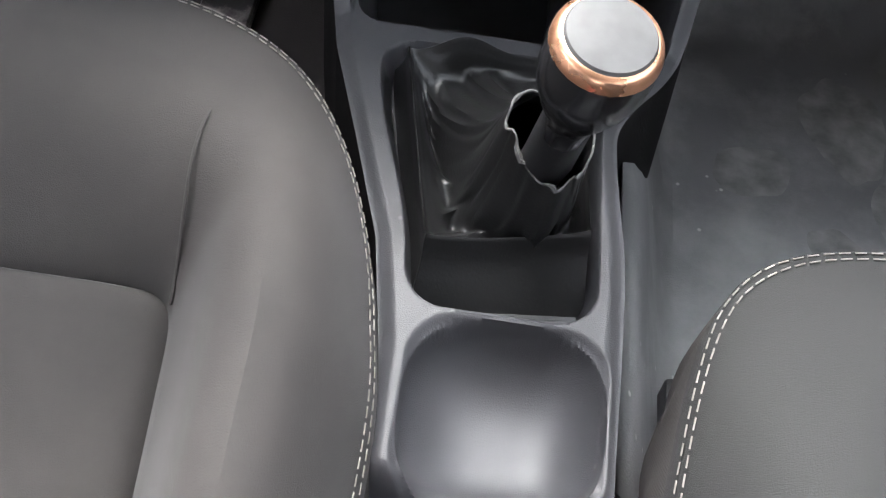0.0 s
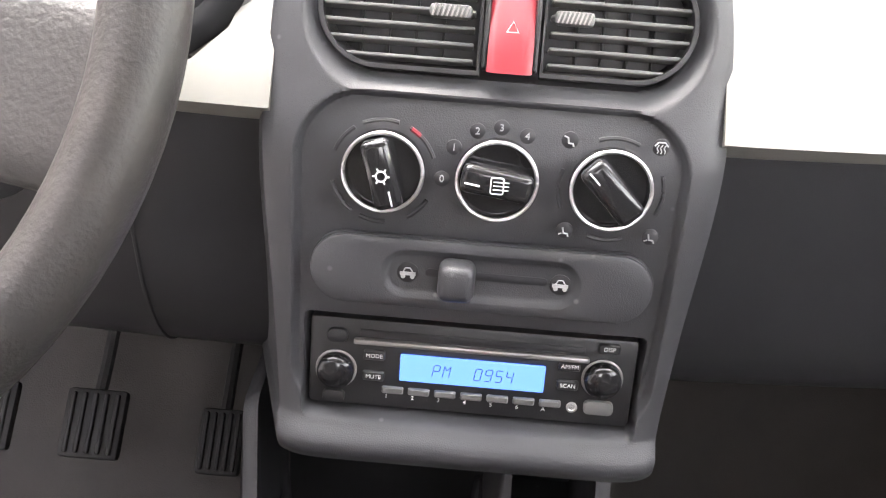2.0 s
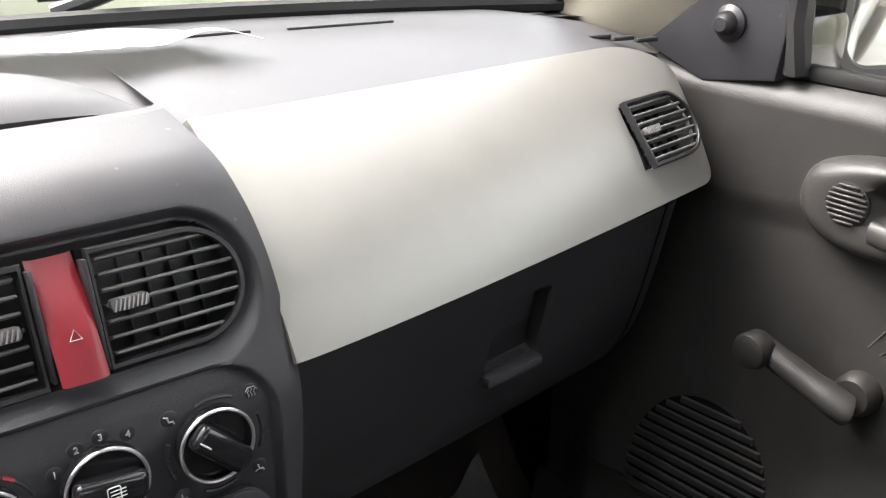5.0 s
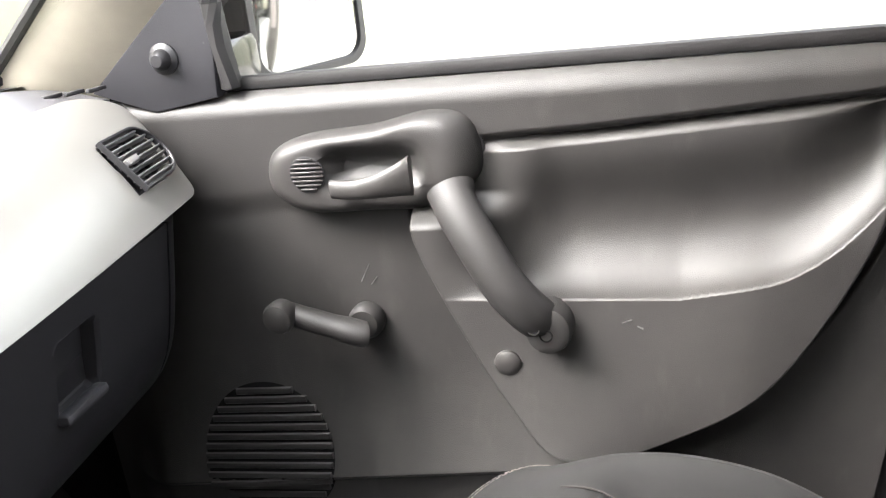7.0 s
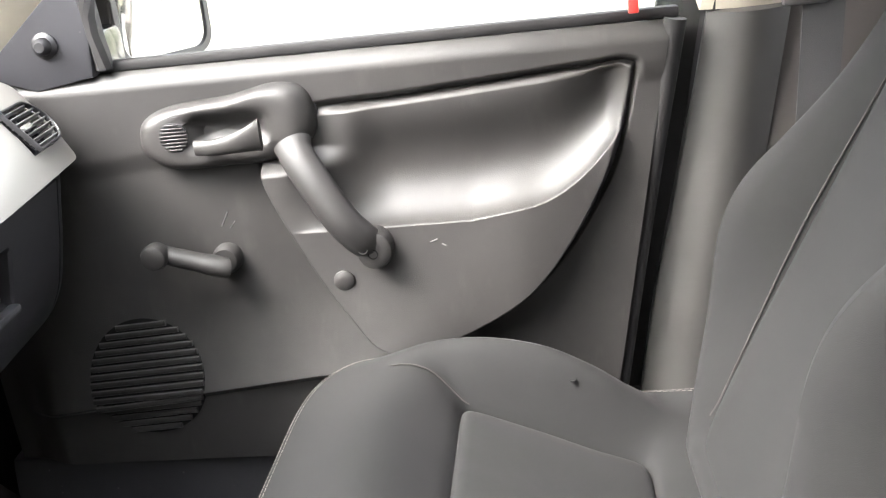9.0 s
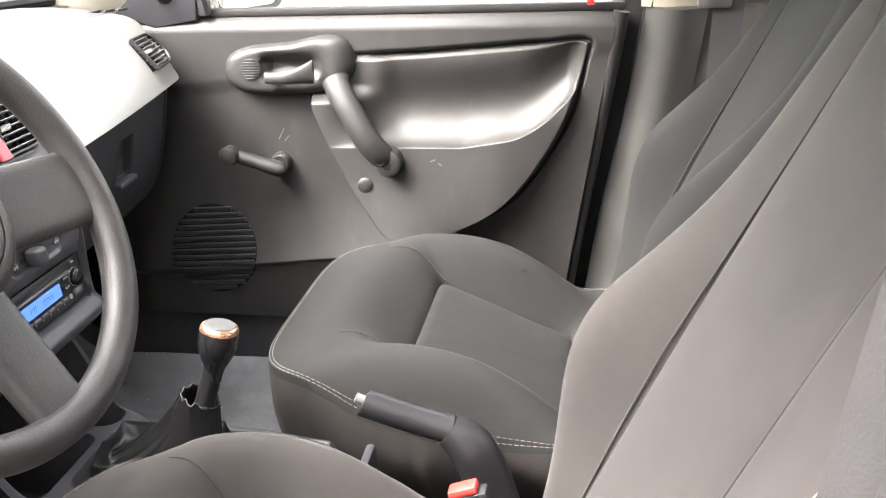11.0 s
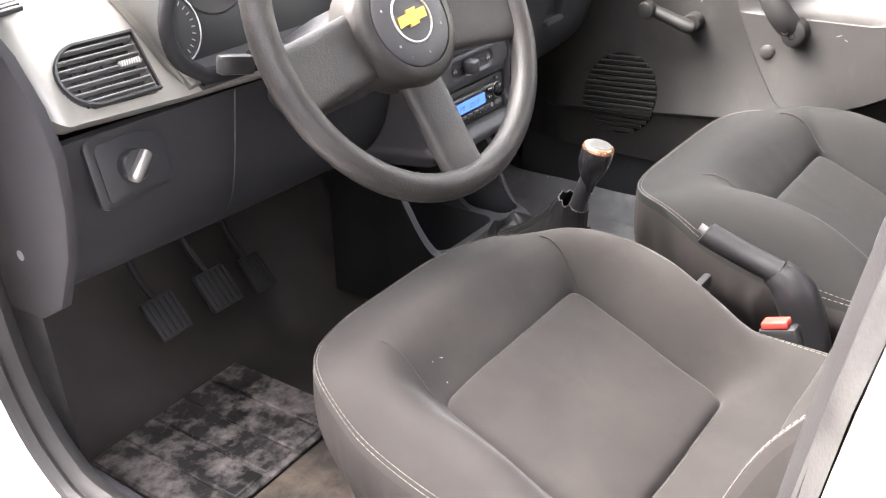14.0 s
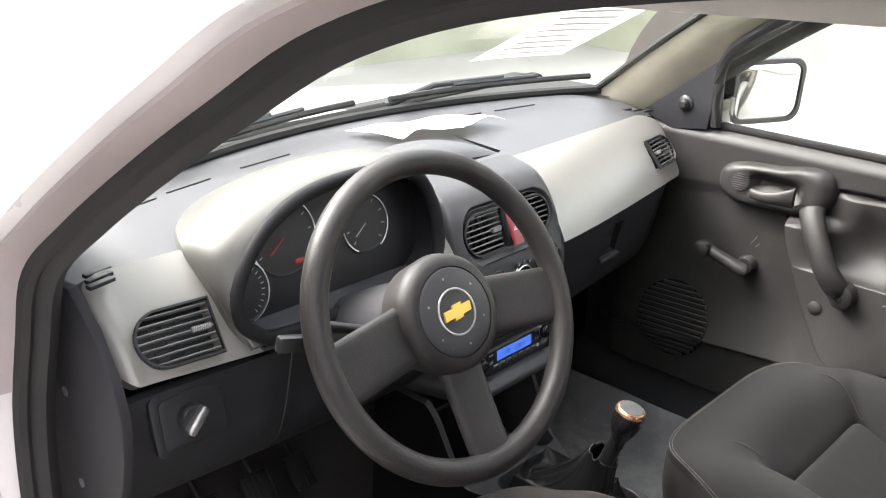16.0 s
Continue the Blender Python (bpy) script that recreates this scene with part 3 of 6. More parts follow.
for sgn in (-1, 1):
    if sgn < 0:
        pillar_band("pillar_b", [(-0.668, -0.659, 0.19), (-0.668, -0.676, 0.36), (-0.663, -0.698, 0.55), (-0.653, -0.722, 0.715), (-0.64, -0.76, 0.87), (-0.615, -0.80, 1.02), (-0.59, -0.82, 1.12)],
                    [(-0.668, -0.759, 0.19), (-0.668, -0.776, 0.36), (-0.663, -0.798, 0.55), (-0.653, -0.822, 0.715), (-0.64, -0.86, 0.87), (-0.615, -0.90, 1.02), (-0.59, -0.92, 1.12)], (0.006, 0, 0), PILLAR, "grey plastic trim of the driver's door pillar")
    else:
        pillar_band("pillar_b", [(0.645, -0.616, 0.19), (0.645, -0.642, 0.36), (0.640, -0.680, 0.55), (0.630, -0.708, 0.715)],
                    [(0.645, -0.730, 0.19), (0.645, -0.752, 0.36), (0.640, -0.780, 0.55), (0.630, -0.802, 0.715)], (-0.022, 0, 0), PILG, "grey plastic trim of the passenger's door pillar")
        pillar_band("pillar_b_upper", [(0.635, -0.700, 0.718), (0.615, -0.735, 0.85), (0.59, -0.77, 1.0), (0.555, -0.79, 1.12)],
                    [(0.635, -0.800, 0.718), (0.615, -0.83, 0.85), (0.59, -0.86, 1.0), (0.555, -0.88, 1.12)], (-0.012, 0, 0), BEIGE, "beige upper trim of the door pillar")
    if sgn > 0:
        anchor = thing("belt_anchor", "small steel seat belt anchor beside the passenger seat", "bracket", (0.545, -0.70, 0.27))
        part("strap", tube(smooth_path([(0.548, -0.695, 0.264), (0.540, -0.715, 0.270), (0.532, -0.735, 0.266)], 4), 0.0045, 8, flat=0.4), RUSTB, anchor)
        part("bolt", lathe([(0.009, 0), (0.009, 0.004), (0.006, 0.007)], 6), RUSTB, anchor, m=pose(0.549, -0.692, 0.261, 0, -60, 0))
    belt = thing("seat_belt", "dark grey seat belt hanging beside the door pillar", "seat belt", (sgn * 0.60, -0.80, 0.2))
    part("webbing", shell(lambda u, v, sgn=sgn: (sgn * (0.606 - 0.02 * math.sin(3 * u)), -0.785 - 0.045 * v - 0.03 * u, 0.20 + 0.85 * u), 16, 6, (sgn * 0.002, 0, 0)), BELT, belt)
    part("guide", rbox(0.014, 0.05, 0.03, 0.005), STEEL, belt, "grey belt guide", m=pose(sgn * 0.585, -0.805, 0.735, 0, 0, 0))
    # inner sill trim
    tagged(part("sill_trim", grid(lambda u, v, sgn=sgn: (sgn * (0.640 - (0.055 * sstep(-0.27, -0.31, -0.70 + 0.98 * u) if sgn < 0 else 0.05) + (0.026 + (0.055 * sstep(-0.27, -0.31, -0.70 + 0.98 * u) if sgn < 0 else 0.05)) * v), -0.70 + 0.98 * u, 0.050 + (0.150 if sgn < 0 else 0.125) * min(1.0, v * 5) ** 0.5 + 0.006 * math.sin(math.pi * v)), 120, 24), SILLP if sgn < 0 else DASH), "dark plastic sill trim", "trim", kind="structure")
# step plate over the driver's sill
def sill_plate_f(u, v):
    y = -0.62 + 0.69 * u
    inner = -0.652 + 0.068 * sstep(-0.275, -0.315, y)
    return (inner - (0.714 + inner) * v, y, 0.203 + 0.010 * sstep(-0.275, -0.315, y) + 0.014 * math.sin(math.pi * (0.12 + 0.76 * v)) + 0.006 * sstep(0.9, 1.0, u) - 0.012 * sstep(0.8, 1.0, v))


tagged(part("sill_plate", shell(sill_plate_f, 70, 16, (0, 0, -0.006)), SILLP), "scuffed blue grey step plate on the sill", "sill plate", kind="structure")


# worn rubber hanging off the driver's door pillar
def torn_f(u, v):
    z = 0.40 + 0.66 * u
    y = -0.668 - 0.135 * (z - 0.36) - 0.045 * max(0.0, z - 0.66)
    rag = 0.0010 * noise.noise((u * 24, 0.3, 0)) + 0.0005 * noise.noise((u * 70, 2.3, 0))
    return (-0.674 + 0.075 * max(0.0, z - 0.66) - 0.013 * v - 0.0006 * math.sin(17 * u), y - 0.010 * v + rag * (1 - v) + 0.004, z)


tagged(part("torn_seal", shell(torn_f, 140, 8, (-0.003, -0.003, 0)), FLANGE), "torn grey rubber seal along the door pillar", "seal", kind="structure")


def sleeve_f(u, v):
    """The whole lower length of the seal, a hollow lip that ends in a cut mouth."""
    z = 0.19 + (0.247 + 0.03 * math.sin(math.pi * v)) * u
    y = -0.690 - 0.135 * (z - 0.36)
    q = math.pi * (1.05 * v - 0.05)
    return (-0.676 - 0.013 * (1 - math.cos(q)), y + 0.012 * math.sin(q) * (1 + 0.25 * sstep(0.9, 1.0, u)) + 0.002, z)


tagged(part("seal_sleeve", shell(sleeve_f, 50, 18, (-0.002, -0.003, 0)), SLEEVE), "smooth grey rubber seal sleeve with a cut open end", "seal", kind="structure")
tagged(part("seal_clip", rbox(0.012, 0.016, 0.020, 0.003), DULLBLACK, m=pose(-0.672, -0.707, 0.590, 0, 0, 0)), "black plastic clip holding the pillar seal", "clip")
tagged(part("kick_panel", grid(lambda u, v: (-0.638 + 0.01 * u, 0.13 + 0.37 * u, 0.04 + 0.69 * v * (1 if u > 0.3 else 0.55)), 12, 8), KICK), "scuffed dark kick panel beside the pedals", "trim", kind="structure")
tagged(part("kick_panel", grid(lambda u, v: (0.625 + 0.01 * u, 0.08 + 0.42 * u, 0.04 + 0.69 * v), 8, 8), CARPET), "dark kick panel in the passenger footwell", "trim", kind="structure")
tagged(part("bulkhead", rbox(1.36, 0.04, 0.72, 0.01), CARPET, m=pose(0, 0.50, 0.38)), "black felt bulkhead under the dashboard", "bulkhead", kind="structure")


# ---- dashboard ----
dash = thing("dashboard", "dark grey plastic car dashboard with satin silver panels", "dashboard", (0, 0.2, 0.6))


def rec(x):
    k = min(1.02, max(0.0, (abs(x) - 0.12) / 0.46))
    return 0.060 * k ** 1.25 if x > 0 else 0.042 * k ** 1.6


def top_f(u, v):
    x = -0.632 + 1.215 * u
    y0 = 0.112 + rec(x) * 0.4
    y1 = base_y(x) + 0.01
    y = y0 + (y1 - y0) * v
    e = sstep(0.50, 0.63, abs(x))
    return (x, y, 0.732 + 0.016 * math.sin(math.pi * 0.5 * min(1, v * 1.3)) - 0.015 * e)


part("top_pad", shell(top_f, 60, 16, (0, 0, -0.02)), DASH, dash)


def pad_sec(x, w):
    """The silver panel's rounded face: w 0 at its lower edge, 1 at its upper one."""
    r = rec(x)
    a = Vector((0, -0.005 + r, 0.619 + (0.06 * r if x > 0 else 0.2 * r)))
    c = Vector((0, 0.108 + r * 0.4, 0.737))
    m = Vector((0, 0.028 + r, 0.692))
    q = a * (1 - w) ** 2 + m * 2 * w * (1 - w) + c * w * w
    return q


def in_round(x, z, cx, cz, a, b, r):
    """Signed distance to a rounded rectangle, below nought inside."""
    dx, dz = abs(x - cx) - a + r, abs(z - cz) - b + r
    return math.hypot(max(dx, 0), max(dz, 0)) + min(max(dx, dz), 0) - r


def vent_well(p, at, lean, turn, w, h, side):
    """Sinks a panel's face behind an air vent whose round end lies away from side."""
    q = facing(*at, lean, turn).inverted() @ Vector(p)
    if abs(q.z) > 0.05:
        return p
    x, c = q.x * side, h / 2 - w / 2
    d = math.hypot(x - c, q.y) - h / 2 if x < c else max(abs(q.y) - h / 2, x - w / 2)
    k = sstep(-0.0015, -0.0045, d)
    return (p[0], p[1] + 0.026 * k, p[2] - 0.016 * k)


DV, PV = (-0.545, 0.051, 0.668), (0.519, 0.068, 0.678)


def pad_f(u, v):
    x = 0.114 + 0.472 * u
    # the free end is rounded off
    e = max(0.0, (u - 0.80) / 0.20)
    top = 1 - 0.50 * (1 - math.sqrt(max(0.0, 1 - e * e)))
    f = max(0.0, (u - 0.93) / 0.07)
    low = 0.15 * (1 - math.sqrt(max(0.0, 1 - f * f)))
    p = pad_sec(x, low + v * (top - low))
    p.y += 0.012 * f ** 3
    return vent_well((x + 0.004 * (1 - v), p.y, p.z), PV, 39, 8, 0.085, 0.060, -1)


part("silver_panel", shell(pad_f, 240, 60, (0, 0.02, -0.012)), SILVER, dash, "satin silver panel before the passenger")


PADL_TOP = [(-0.617, 0.84), (-0.612, 0.94), (-0.600, 0.99), (-0.585, 1.0), (-0.492, 1.0), (-0.484, 0.86), (-0.470, 0.34), (-0.462, 0.20), (-0.445, 0.125), (-0.42, 0.105), (-0.19, 0.105), (-0.160, 0.14), (-0.142, 0.26), (-0.131, 0.50), (-0.124, 0.80), (-0.117, 0.92)]


def steps(rows, t):
    """Straight runs between (t, value) rows."""
    if t <= rows[0][0]:
        return rows[0][1]
    for (a, va), (b, vb) in zip(rows, rows[1:]):
        if t <= b:
            return va + (vb - va) * (t - a) / (b - a)
    return rows[-1][1]


def padl_f(u, v):
    x = -0.617 + 0.500 * u
    low = 0.10 * max(0.0, 1 - (x + 0.617) / 0.02) ** 2
    p = pad_sec(x, low + (steps(PADL_TOP, x) - low) * v)
    # the end rolls away towards the door
    p.y += 0.010 * max(0.0, 1 - (x + 0.617) / 0.018) ** 2
    return vent_well((x, p.y, p.z), DV, 38, -7, 0.098, 0.070, 1)


part("silver_panel", shell(padl_f, 280, 70, (0, 0.02, -0.012)), SILVER, dash, "satin silver panel round the driver's vent and under the dials")


def lower_sec(w):
    return curve_at([(0.0, 0.150), (0.2, 0.088), (0.4, 0.052), (0.6, 0.033), (0.8, 0.022), (1.0, 0.014)], w), curve_at([(0.0, 0.405), (0.2, 0.425), (0.4, 0.468), (0.6, 0.525), (0.8, 0.575), (1.0, 0.612)], w)


def glove_f(u, v):
    x = 0.125 + 0.385 * u
    y, z = lower_sec(v)
    return (x, y + rec(x) * 0.8 + 0.014 * sstep(0.002, -0.003, in_round(x, z, 0.338, 0.549, 0.030, 0.031, 0.006)), z)


glove = part("glove_box_lid", shell(glove_f, 110, 70, (0, 0.015, 0)), LOWERP, dash, "dark glove box lid with a recessed latch")
part("side_panel", shell(lambda u, v: (0.514 + 0.064 * u, lower_sec(v)[0] + rec(0.514 + 0.064 * u) * 0.8 + 0.085 * (1 - math.sqrt(max(0.0, 1 - u * u))), lower_sec(v)[1]), 24, 24, (0, 0.015, 0)), LOWERP, dash)
part("latch_plate", rbox(0.054, 0.004, 0.054, 0.0015), BLACK, glove, "black latch plate", m=pose(0.338, 0.0625, 0.549, 6, 0, 6))
part("latch_lip", rbox(0.062, 0.014, 0.010, 0.004), DASH, glove, m=pose(0.334, 0.049, 0.516, 0, 0, 4))


def lowl_f(u, v):
    x = -0.640 + 0.522 * u
    y, z = lower_sec(v)
    return (x, y + rec(x) * 0.6, z)


part("lower_panel", shell(lowl_f, 24, 24, (0, 0.015, 0)), LOWERP, dash, "dark lower panel under the steering wheel")

for u in (0.455, 0.83):
    part("panel_gap", tube([Vector(lowl_f(u, k / 30)) + Vector((0, -0.0004, 0)) for k in range(31)], 0.0014, 6), DIALP, dash, "dark gap between lower panels")

# end cap towards the open door
cap_pts = [(0.095, 0.742), (0.05, 0.705), (0.02, 0.66), (0.006, 0.615), (0.012, 0.56), (0.03, 0.50), (0.07, 0.43), (0.12, 0.40), (0.20, 0.395), (0.265, 0.42), (0.262, 0.55), (0.24, 0.63), (0.17, 0.735)]
cap = part("end_cap", slab(cap_pts, 0.012, 0.004), ENDC, dash, "dark plastic dashboard end cap with two screws", m=Matrix(((0, 0, -1, -0.632), (1, 0, 0, 0), (0, 1, 0, 0), (0, 0, 0, 1))))
for y, z in ((0.135, 0.600), (0.125, 0.480)):
    part("screw", lathe([(0.006, 0), (0.006, 0.002), (0.003, 0.003), (0.001, 0.0015)], 14), STEEL, cap, m=pose(-0.643, y, z, 0, -90, 0))

# slots in the dash top
for i in range(3):
    part("defrost_slot", rbox(0.034, 0.009, 0.005, 0.001), DIALP, dash, m=pose(-0.604 + 0.006 * i, 0.098 + 0.016 * i, 0.735, 0, 0, 12))
    part("defrost_slot", rbox(0.022, 0.006, 0.004, 0.001), BLACK, dash, m=pose(0.535 + 0.012 * i, 0.165 - 0.017 * i, 0.737, 0, 0, -14))
for x, y, w in ((-0.46, 0.268, 0.06), (-0.37, 0.292, 0.08), (-0.22, 0.318, 0.10), (0.34, 0.29, 0.10), (0.22, 0.31, 0.08)):
    part("demist_slot", rbox(w, 0.004, 0.003, 0.001), BLACK, dash, m=pose(x, y, 0.7485, 0, 0, math.degrees(-1.0 * x * 0.5)))


def vent(name, cx, cy, cz, w, h, lean, turn, flat_side, parent, slats=7):
    """A louvred outlet, rounded on one side; flat_side is 1 where its straight end lies to +x."""
    m = facing(cx, cy, cz, lean, turn)

    def edge(s):
        out = []
        for i in range(41):
            q = radians(90 + 180 * i / 40)
            a = (w / 2 - h / 2) * -1
            out.append((a + h / 2 * s * math.cos(q), h / 2 * s * math.sin(q)))
        out += [(w / 2 * (1 - (1 - s) * 0.5), -h / 2 * s), (w / 2 * (1 - (1 - s) * 0.5), h / 2 * s)]
        return [(x * flat_side, y) for x, y in (out if flat_side > 0 else list(reversed(out)))]
    box = part(name, moved(ring_slab(edge(1.0), edge(0.90), 0.006), Matrix.Translation((0, 0, -0.003))), BLACK, parent, "black louvred air vent", m=m)
    part("duct", slab(edge(0.97), 0.002, 0.0005), DIALP, box, m=m @ pose(0, 0, -0.022))
    for k in range(slats):
        y = h * (-0.5 + (k + 0.6) / (slats + 0.2)) * 0.94
        half = h / 2 * 0.92
        short = (h / 2 - math.sqrt(max(0.0, half * half - y * y))) * 0.95
        x0, x1 = -w / 2 + short, w / 2 - 0.004
        if flat_side < 0:
            x0, x1 = -x1, -x0
        part("slat", rbox(x1 - x0, 0.008, 0.0021, 0.0007, 1), SLATP, box, m=m @ pose((x0 + x1) / 2, y, -0.003, 80))
    for k in range(4):
        part("vane", rbox(0.0015, h * 0.8, 0.006, 0.0005, 1), DIALP, box, m=m @ pose((-0.25 + 0.17 * k) * w, 0, -0.018))
    part("tab", rbox(w * 0.26, 0.0075, 0.007, 0.0025), SLATP, box, "ribbed grey vent tab", m=m @ pose(flat_side * w * 0.30, 0.0, 0.001))
    ribs = [moved(rbox_geo(0.0009, 0.0062, 0.0012), m @ pose(flat_side * w * 0.30 + (k - 3.5) * w * 0.028, 0.0, 0.0048, 0, 0, -18)) for k in range(8)]
    part("grip_ribs", joined(*ribs), STEEL, box)
    return box


vent("driver_vent", -0.545, 0.051, 0.668, 0.098, 0.070, 38, -7, 1, dash)
vent("passenger_vent", 0.519, 0.068, 0.678, 0.085, 0.060, 39, 8, -1, dash)

# centre stack
STACK = [(0.405, -0.008), (0.422, -0.025), (0.432, -0.027), (0.443, -0.0165), (0.50, -0.013), (0.60, -0.011), (0.64, 0.002), (0.68, 0.016), (0.71, 0.032), (0.732, 0.058), (0.745, 0.105)]


def stack_y(z):
    return curve_at(STACK, z)


def stack_w(z):
    return curve_at([(0.40, 0.108), (0.50, 0.114), (0.60, 0.121), (0.67, 0.119), (0.72, 0.110), (0.75, 0.100)], z)


def stack_f(u, v):
    z = 0.415 + 0.330 * v
    a = (2 * u - 1) * 1.16
    w = stack_w(z)
    if abs(a) <= 1:
        x = w * a
        y = stack_y(z) + 0.008 * abs(a) ** 12
        y += 0.007 * sstep(0.002, -0.003, in_round(x, z, 0.0, 0.5365, 0.102, 0.094, 0.034))
        y += 0.010 * sstep(0.005, -0.004, in_round(x, z, 0.003, 0.671, 0.102, 0.037, 0.037)) + 0.024 * sstep(0.001, -0.002, in_round(x, z, 0.003, 0.671, 0.097, 0.031, 0.031))
        y += 0.012 * sstep(0.0015, -0.0015, in_round(x, z, 0.0, 0.4735, 0.0955, 0.030, 0.004))
    else:
        k = abs(a) - 1
        x = math.copysign(w + (0.10 if a > 0 else 0.26) * k, a)
        y = stack_y(z) + 0.008 + k * 0.85
    return (x, y, z)


stack = thing("centre_stack", "dark grey centre stack with vents, heater knobs and radio slot", "dashboard console", (0, 0.02, 0.42))
part("fascia", shell(stack_f, 290, 240, (0, 0.012, 0)), DASH, stack)
part("underside", rbox(0.205, 0.14, 0.006, 0.002), BLACK, stack, m=pose(-0.002, 0.070, 0.417))
vent("centre_vent", -0.053, 0.020, 0.671, 0.086, 0.064, 18, 0, 1, stack)
vent("centre_vent", 0.0605, 0.020, 0.672, 0.080, 0.063, 18, 0, -1, stack)
hz = part("hazard_switch", grid(lambda u, v: (0.0048 + 0.0115 * (2 * u - 1), 0.016 + 0.019 * (v - 0.5) * 2 - 0.004 * math.sin(math.pi * v) + 0.002 * abs(2 * u - 1) ** 6, 0.673 + 0.0268 * (2 * v - 1)), 12, 14), RED, stack, "worn red hazard light switch")
for sx in (-1, 1):
    part("switch_cheek", rbox(0.0025, 0.012, 0.056, 0.0010), BLACK, stack, m=pose(0.0048 + sx * 0.0130, 0.017, 0.672, -18))
tr_ = [(0.0035 * math.cos(radians(90 + 120 * i)), 0.0035 * math.sin(radians(90 + 120 * i)), 0) for i in range(3)]
part("warning_mark", tube([facing(0.005, 0.0075, 0.667, 18) @ Vector(p) for p in tr_], 0.0004, 5, closed=True), WHITE, hz, "worn white triangle mark")

for kx, ang, ic in ((-0.0555, -74, "snow"), (0.0035, 172, "rear"), (0.0625, 135, "")):
    km_ = facing(kx, -0.008, 0.5925, 4)
    kn = part("heater_knob", lathe([(0.0215, 0), (0.0215, 0.006), (0.0205, 0.0075), (0.0190, 0.0075), (0.0186, 0.004)], 40), GLOSS, stack, "glossy black heater knob with chrome ring", m=km_)
    part("chrome_ring", tube([km_ @ Vector((0.0206 * math.cos(2 * math.pi * i / 48), 0.0206 * math.sin(2 * math.pi * i / 48), 0.0075)) for i in range(48)], 0.0011, 8, closed=True), CHROME, kn, "worn chrome ring")
    part("grip", rbox(0.037, 0.0155, 0.013, 0.004, 3), GLOSS, kn, m=km_ @ pose(0, 0, 0.0095, 0, 0, ang))
    part("pointer", rbox(0.008, 0.0009, 0.0008, 0.0002, 1), WHITE, kn, "white pointer line", m=km_ @ pose(0, 0, 0.0162, 0, 0, ang) @ pose(0.0125, 0.002, 0))
    if ic == "snow":
        part("snowflake_mark", joined(*[moved(tube([(0.0030, 0, 0), (0.0044, 0, 0)], 0.0005, 5), km_ @ pose(0, 0, 0.0163, 0, 0, 60 * i)) for i in range(6)], tube([km_ @ Vector((0.0026 * math.cos(2 * math.pi * i / 20), 0.0026 * math.sin(2 * math.pi * i / 20), 0.0163)) for i in range(20)], 0.0005, 5, closed=True)), WHITE, kn)
    if ic == "rear":
        part("heated_window_mark", joined(moved(tube([(x, y, 0) for x, y in outline(0.0032, 0.0042, 0.001)], 0.00035, 5, closed=True), km_ @ pose(0, 0, 0.0163)), *[moved(tube([(-0.002, y, 0), (0.006, y, 0)], 0.0003, 5), km_ @ pose(0, 0, 0.0164)) for y in (-0.002, 0, 0.002)]), WHITE, kn)
for kx, rs in ((-0.0555, ((20, 62), (75, 115), (125, 160), (195, 235), (245, 275), (300, 330))), (0.0625, ((65, 110), (160, 205), (-25, 20), (250, 290)))):
    for a0, a1 in rs:
        part("dial_groove", tube([facing(kx, -0.0125, 0.5925, 4) @ Vector((0.0272 * math.cos(radians(a0 + (a1 - a0) * i / 8)), 0.0272 * math.sin(radians(a0 + (a1 - a0) * i / 8)), 0.0)) for i in range(9)], 0.0012, 6), DIALP, stack)
part("red_mark", tube([facing(-0.0555, -0.0125, 0.5925, 4) @ Vector((0.0272 * math.cos(radians(a)), 0.0272 * math.sin(radians(a)), 0.0005)) for a in (48, 54, 60)], 0.0013, 6), RED, stack, "red temperature mark")
for tx, q in (("0", 182), ("1", 145), ("2", 115), ("3", 90), ("4", 62)):
    part("number_disc", lathe([(0.0040, 0), (0.0040, 0.0006), (0.0036, 0.0009)], 18), DIALP, stack, m=facing(0.0035 + 0.0285 * math.cos(radians(q)), -0.0125, 0.5925 + 0.0285 * math.sin(radians(q)), 4))
    words(tx, 0.0052, PRINTG, facing(0.0035 + 0.0285 * math.cos(radians(q)), -0.0137, 0.5925 + 0.0285 * math.sin(radians(q)), 4), stack, "dial_number")
for dx, dz in ((-0.024, 0.025), (0.022, 0.025), (-0.021, -0.024), (0.024, -0.024)):
    mk = part("air_mark", lathe([(0.0044, 0), (0.0044, 0.0006), (0.0040, 0.0009)], 18), DIALP, stack, "black airflow symbol disc", m=facing(0.0625 + dx, -0.0125, 0.5925 + dz, 4))
    am = facing(0.0625 + dx, -0.0137, 0.5925 + dz, 4)
    if dx > 0 and dz > 0:
        # the screen symbol with three rising waves
        lines = [tube([(-0.0034, 0.0006, 0), (-0.0018, 0.0026, 0), (0.0018, 0.0026, 0), (0.0034, 0.0006, 0)], 0.00038, 5)]
        lines += [tube([(x + 0.0005 * math.sin(k * 1.6), -0.0030 + 0.0009 * k, 0) for k in range(6)], 0.00032, 5) for x in (-0.0018, 0, 0.0018)]
    else:
        lines = [tube([(-0.0012, 0.0016, 0), (-0.0006, -0.0014, 0), (0.0016, -0.0016, 0), (0.0020, -0.0030, 0)], 0.00055, 5)]
        lines.append(tube([(-0.0032, 0.0022 * (1 if dz > 0 else -1), 0), (-0.0014, 0.0014 * (1 if dz > 0 else -1), 0)], 0.0004, 5))
    part("symbol", moved(joined(*lines), am), PRINTG, mk)

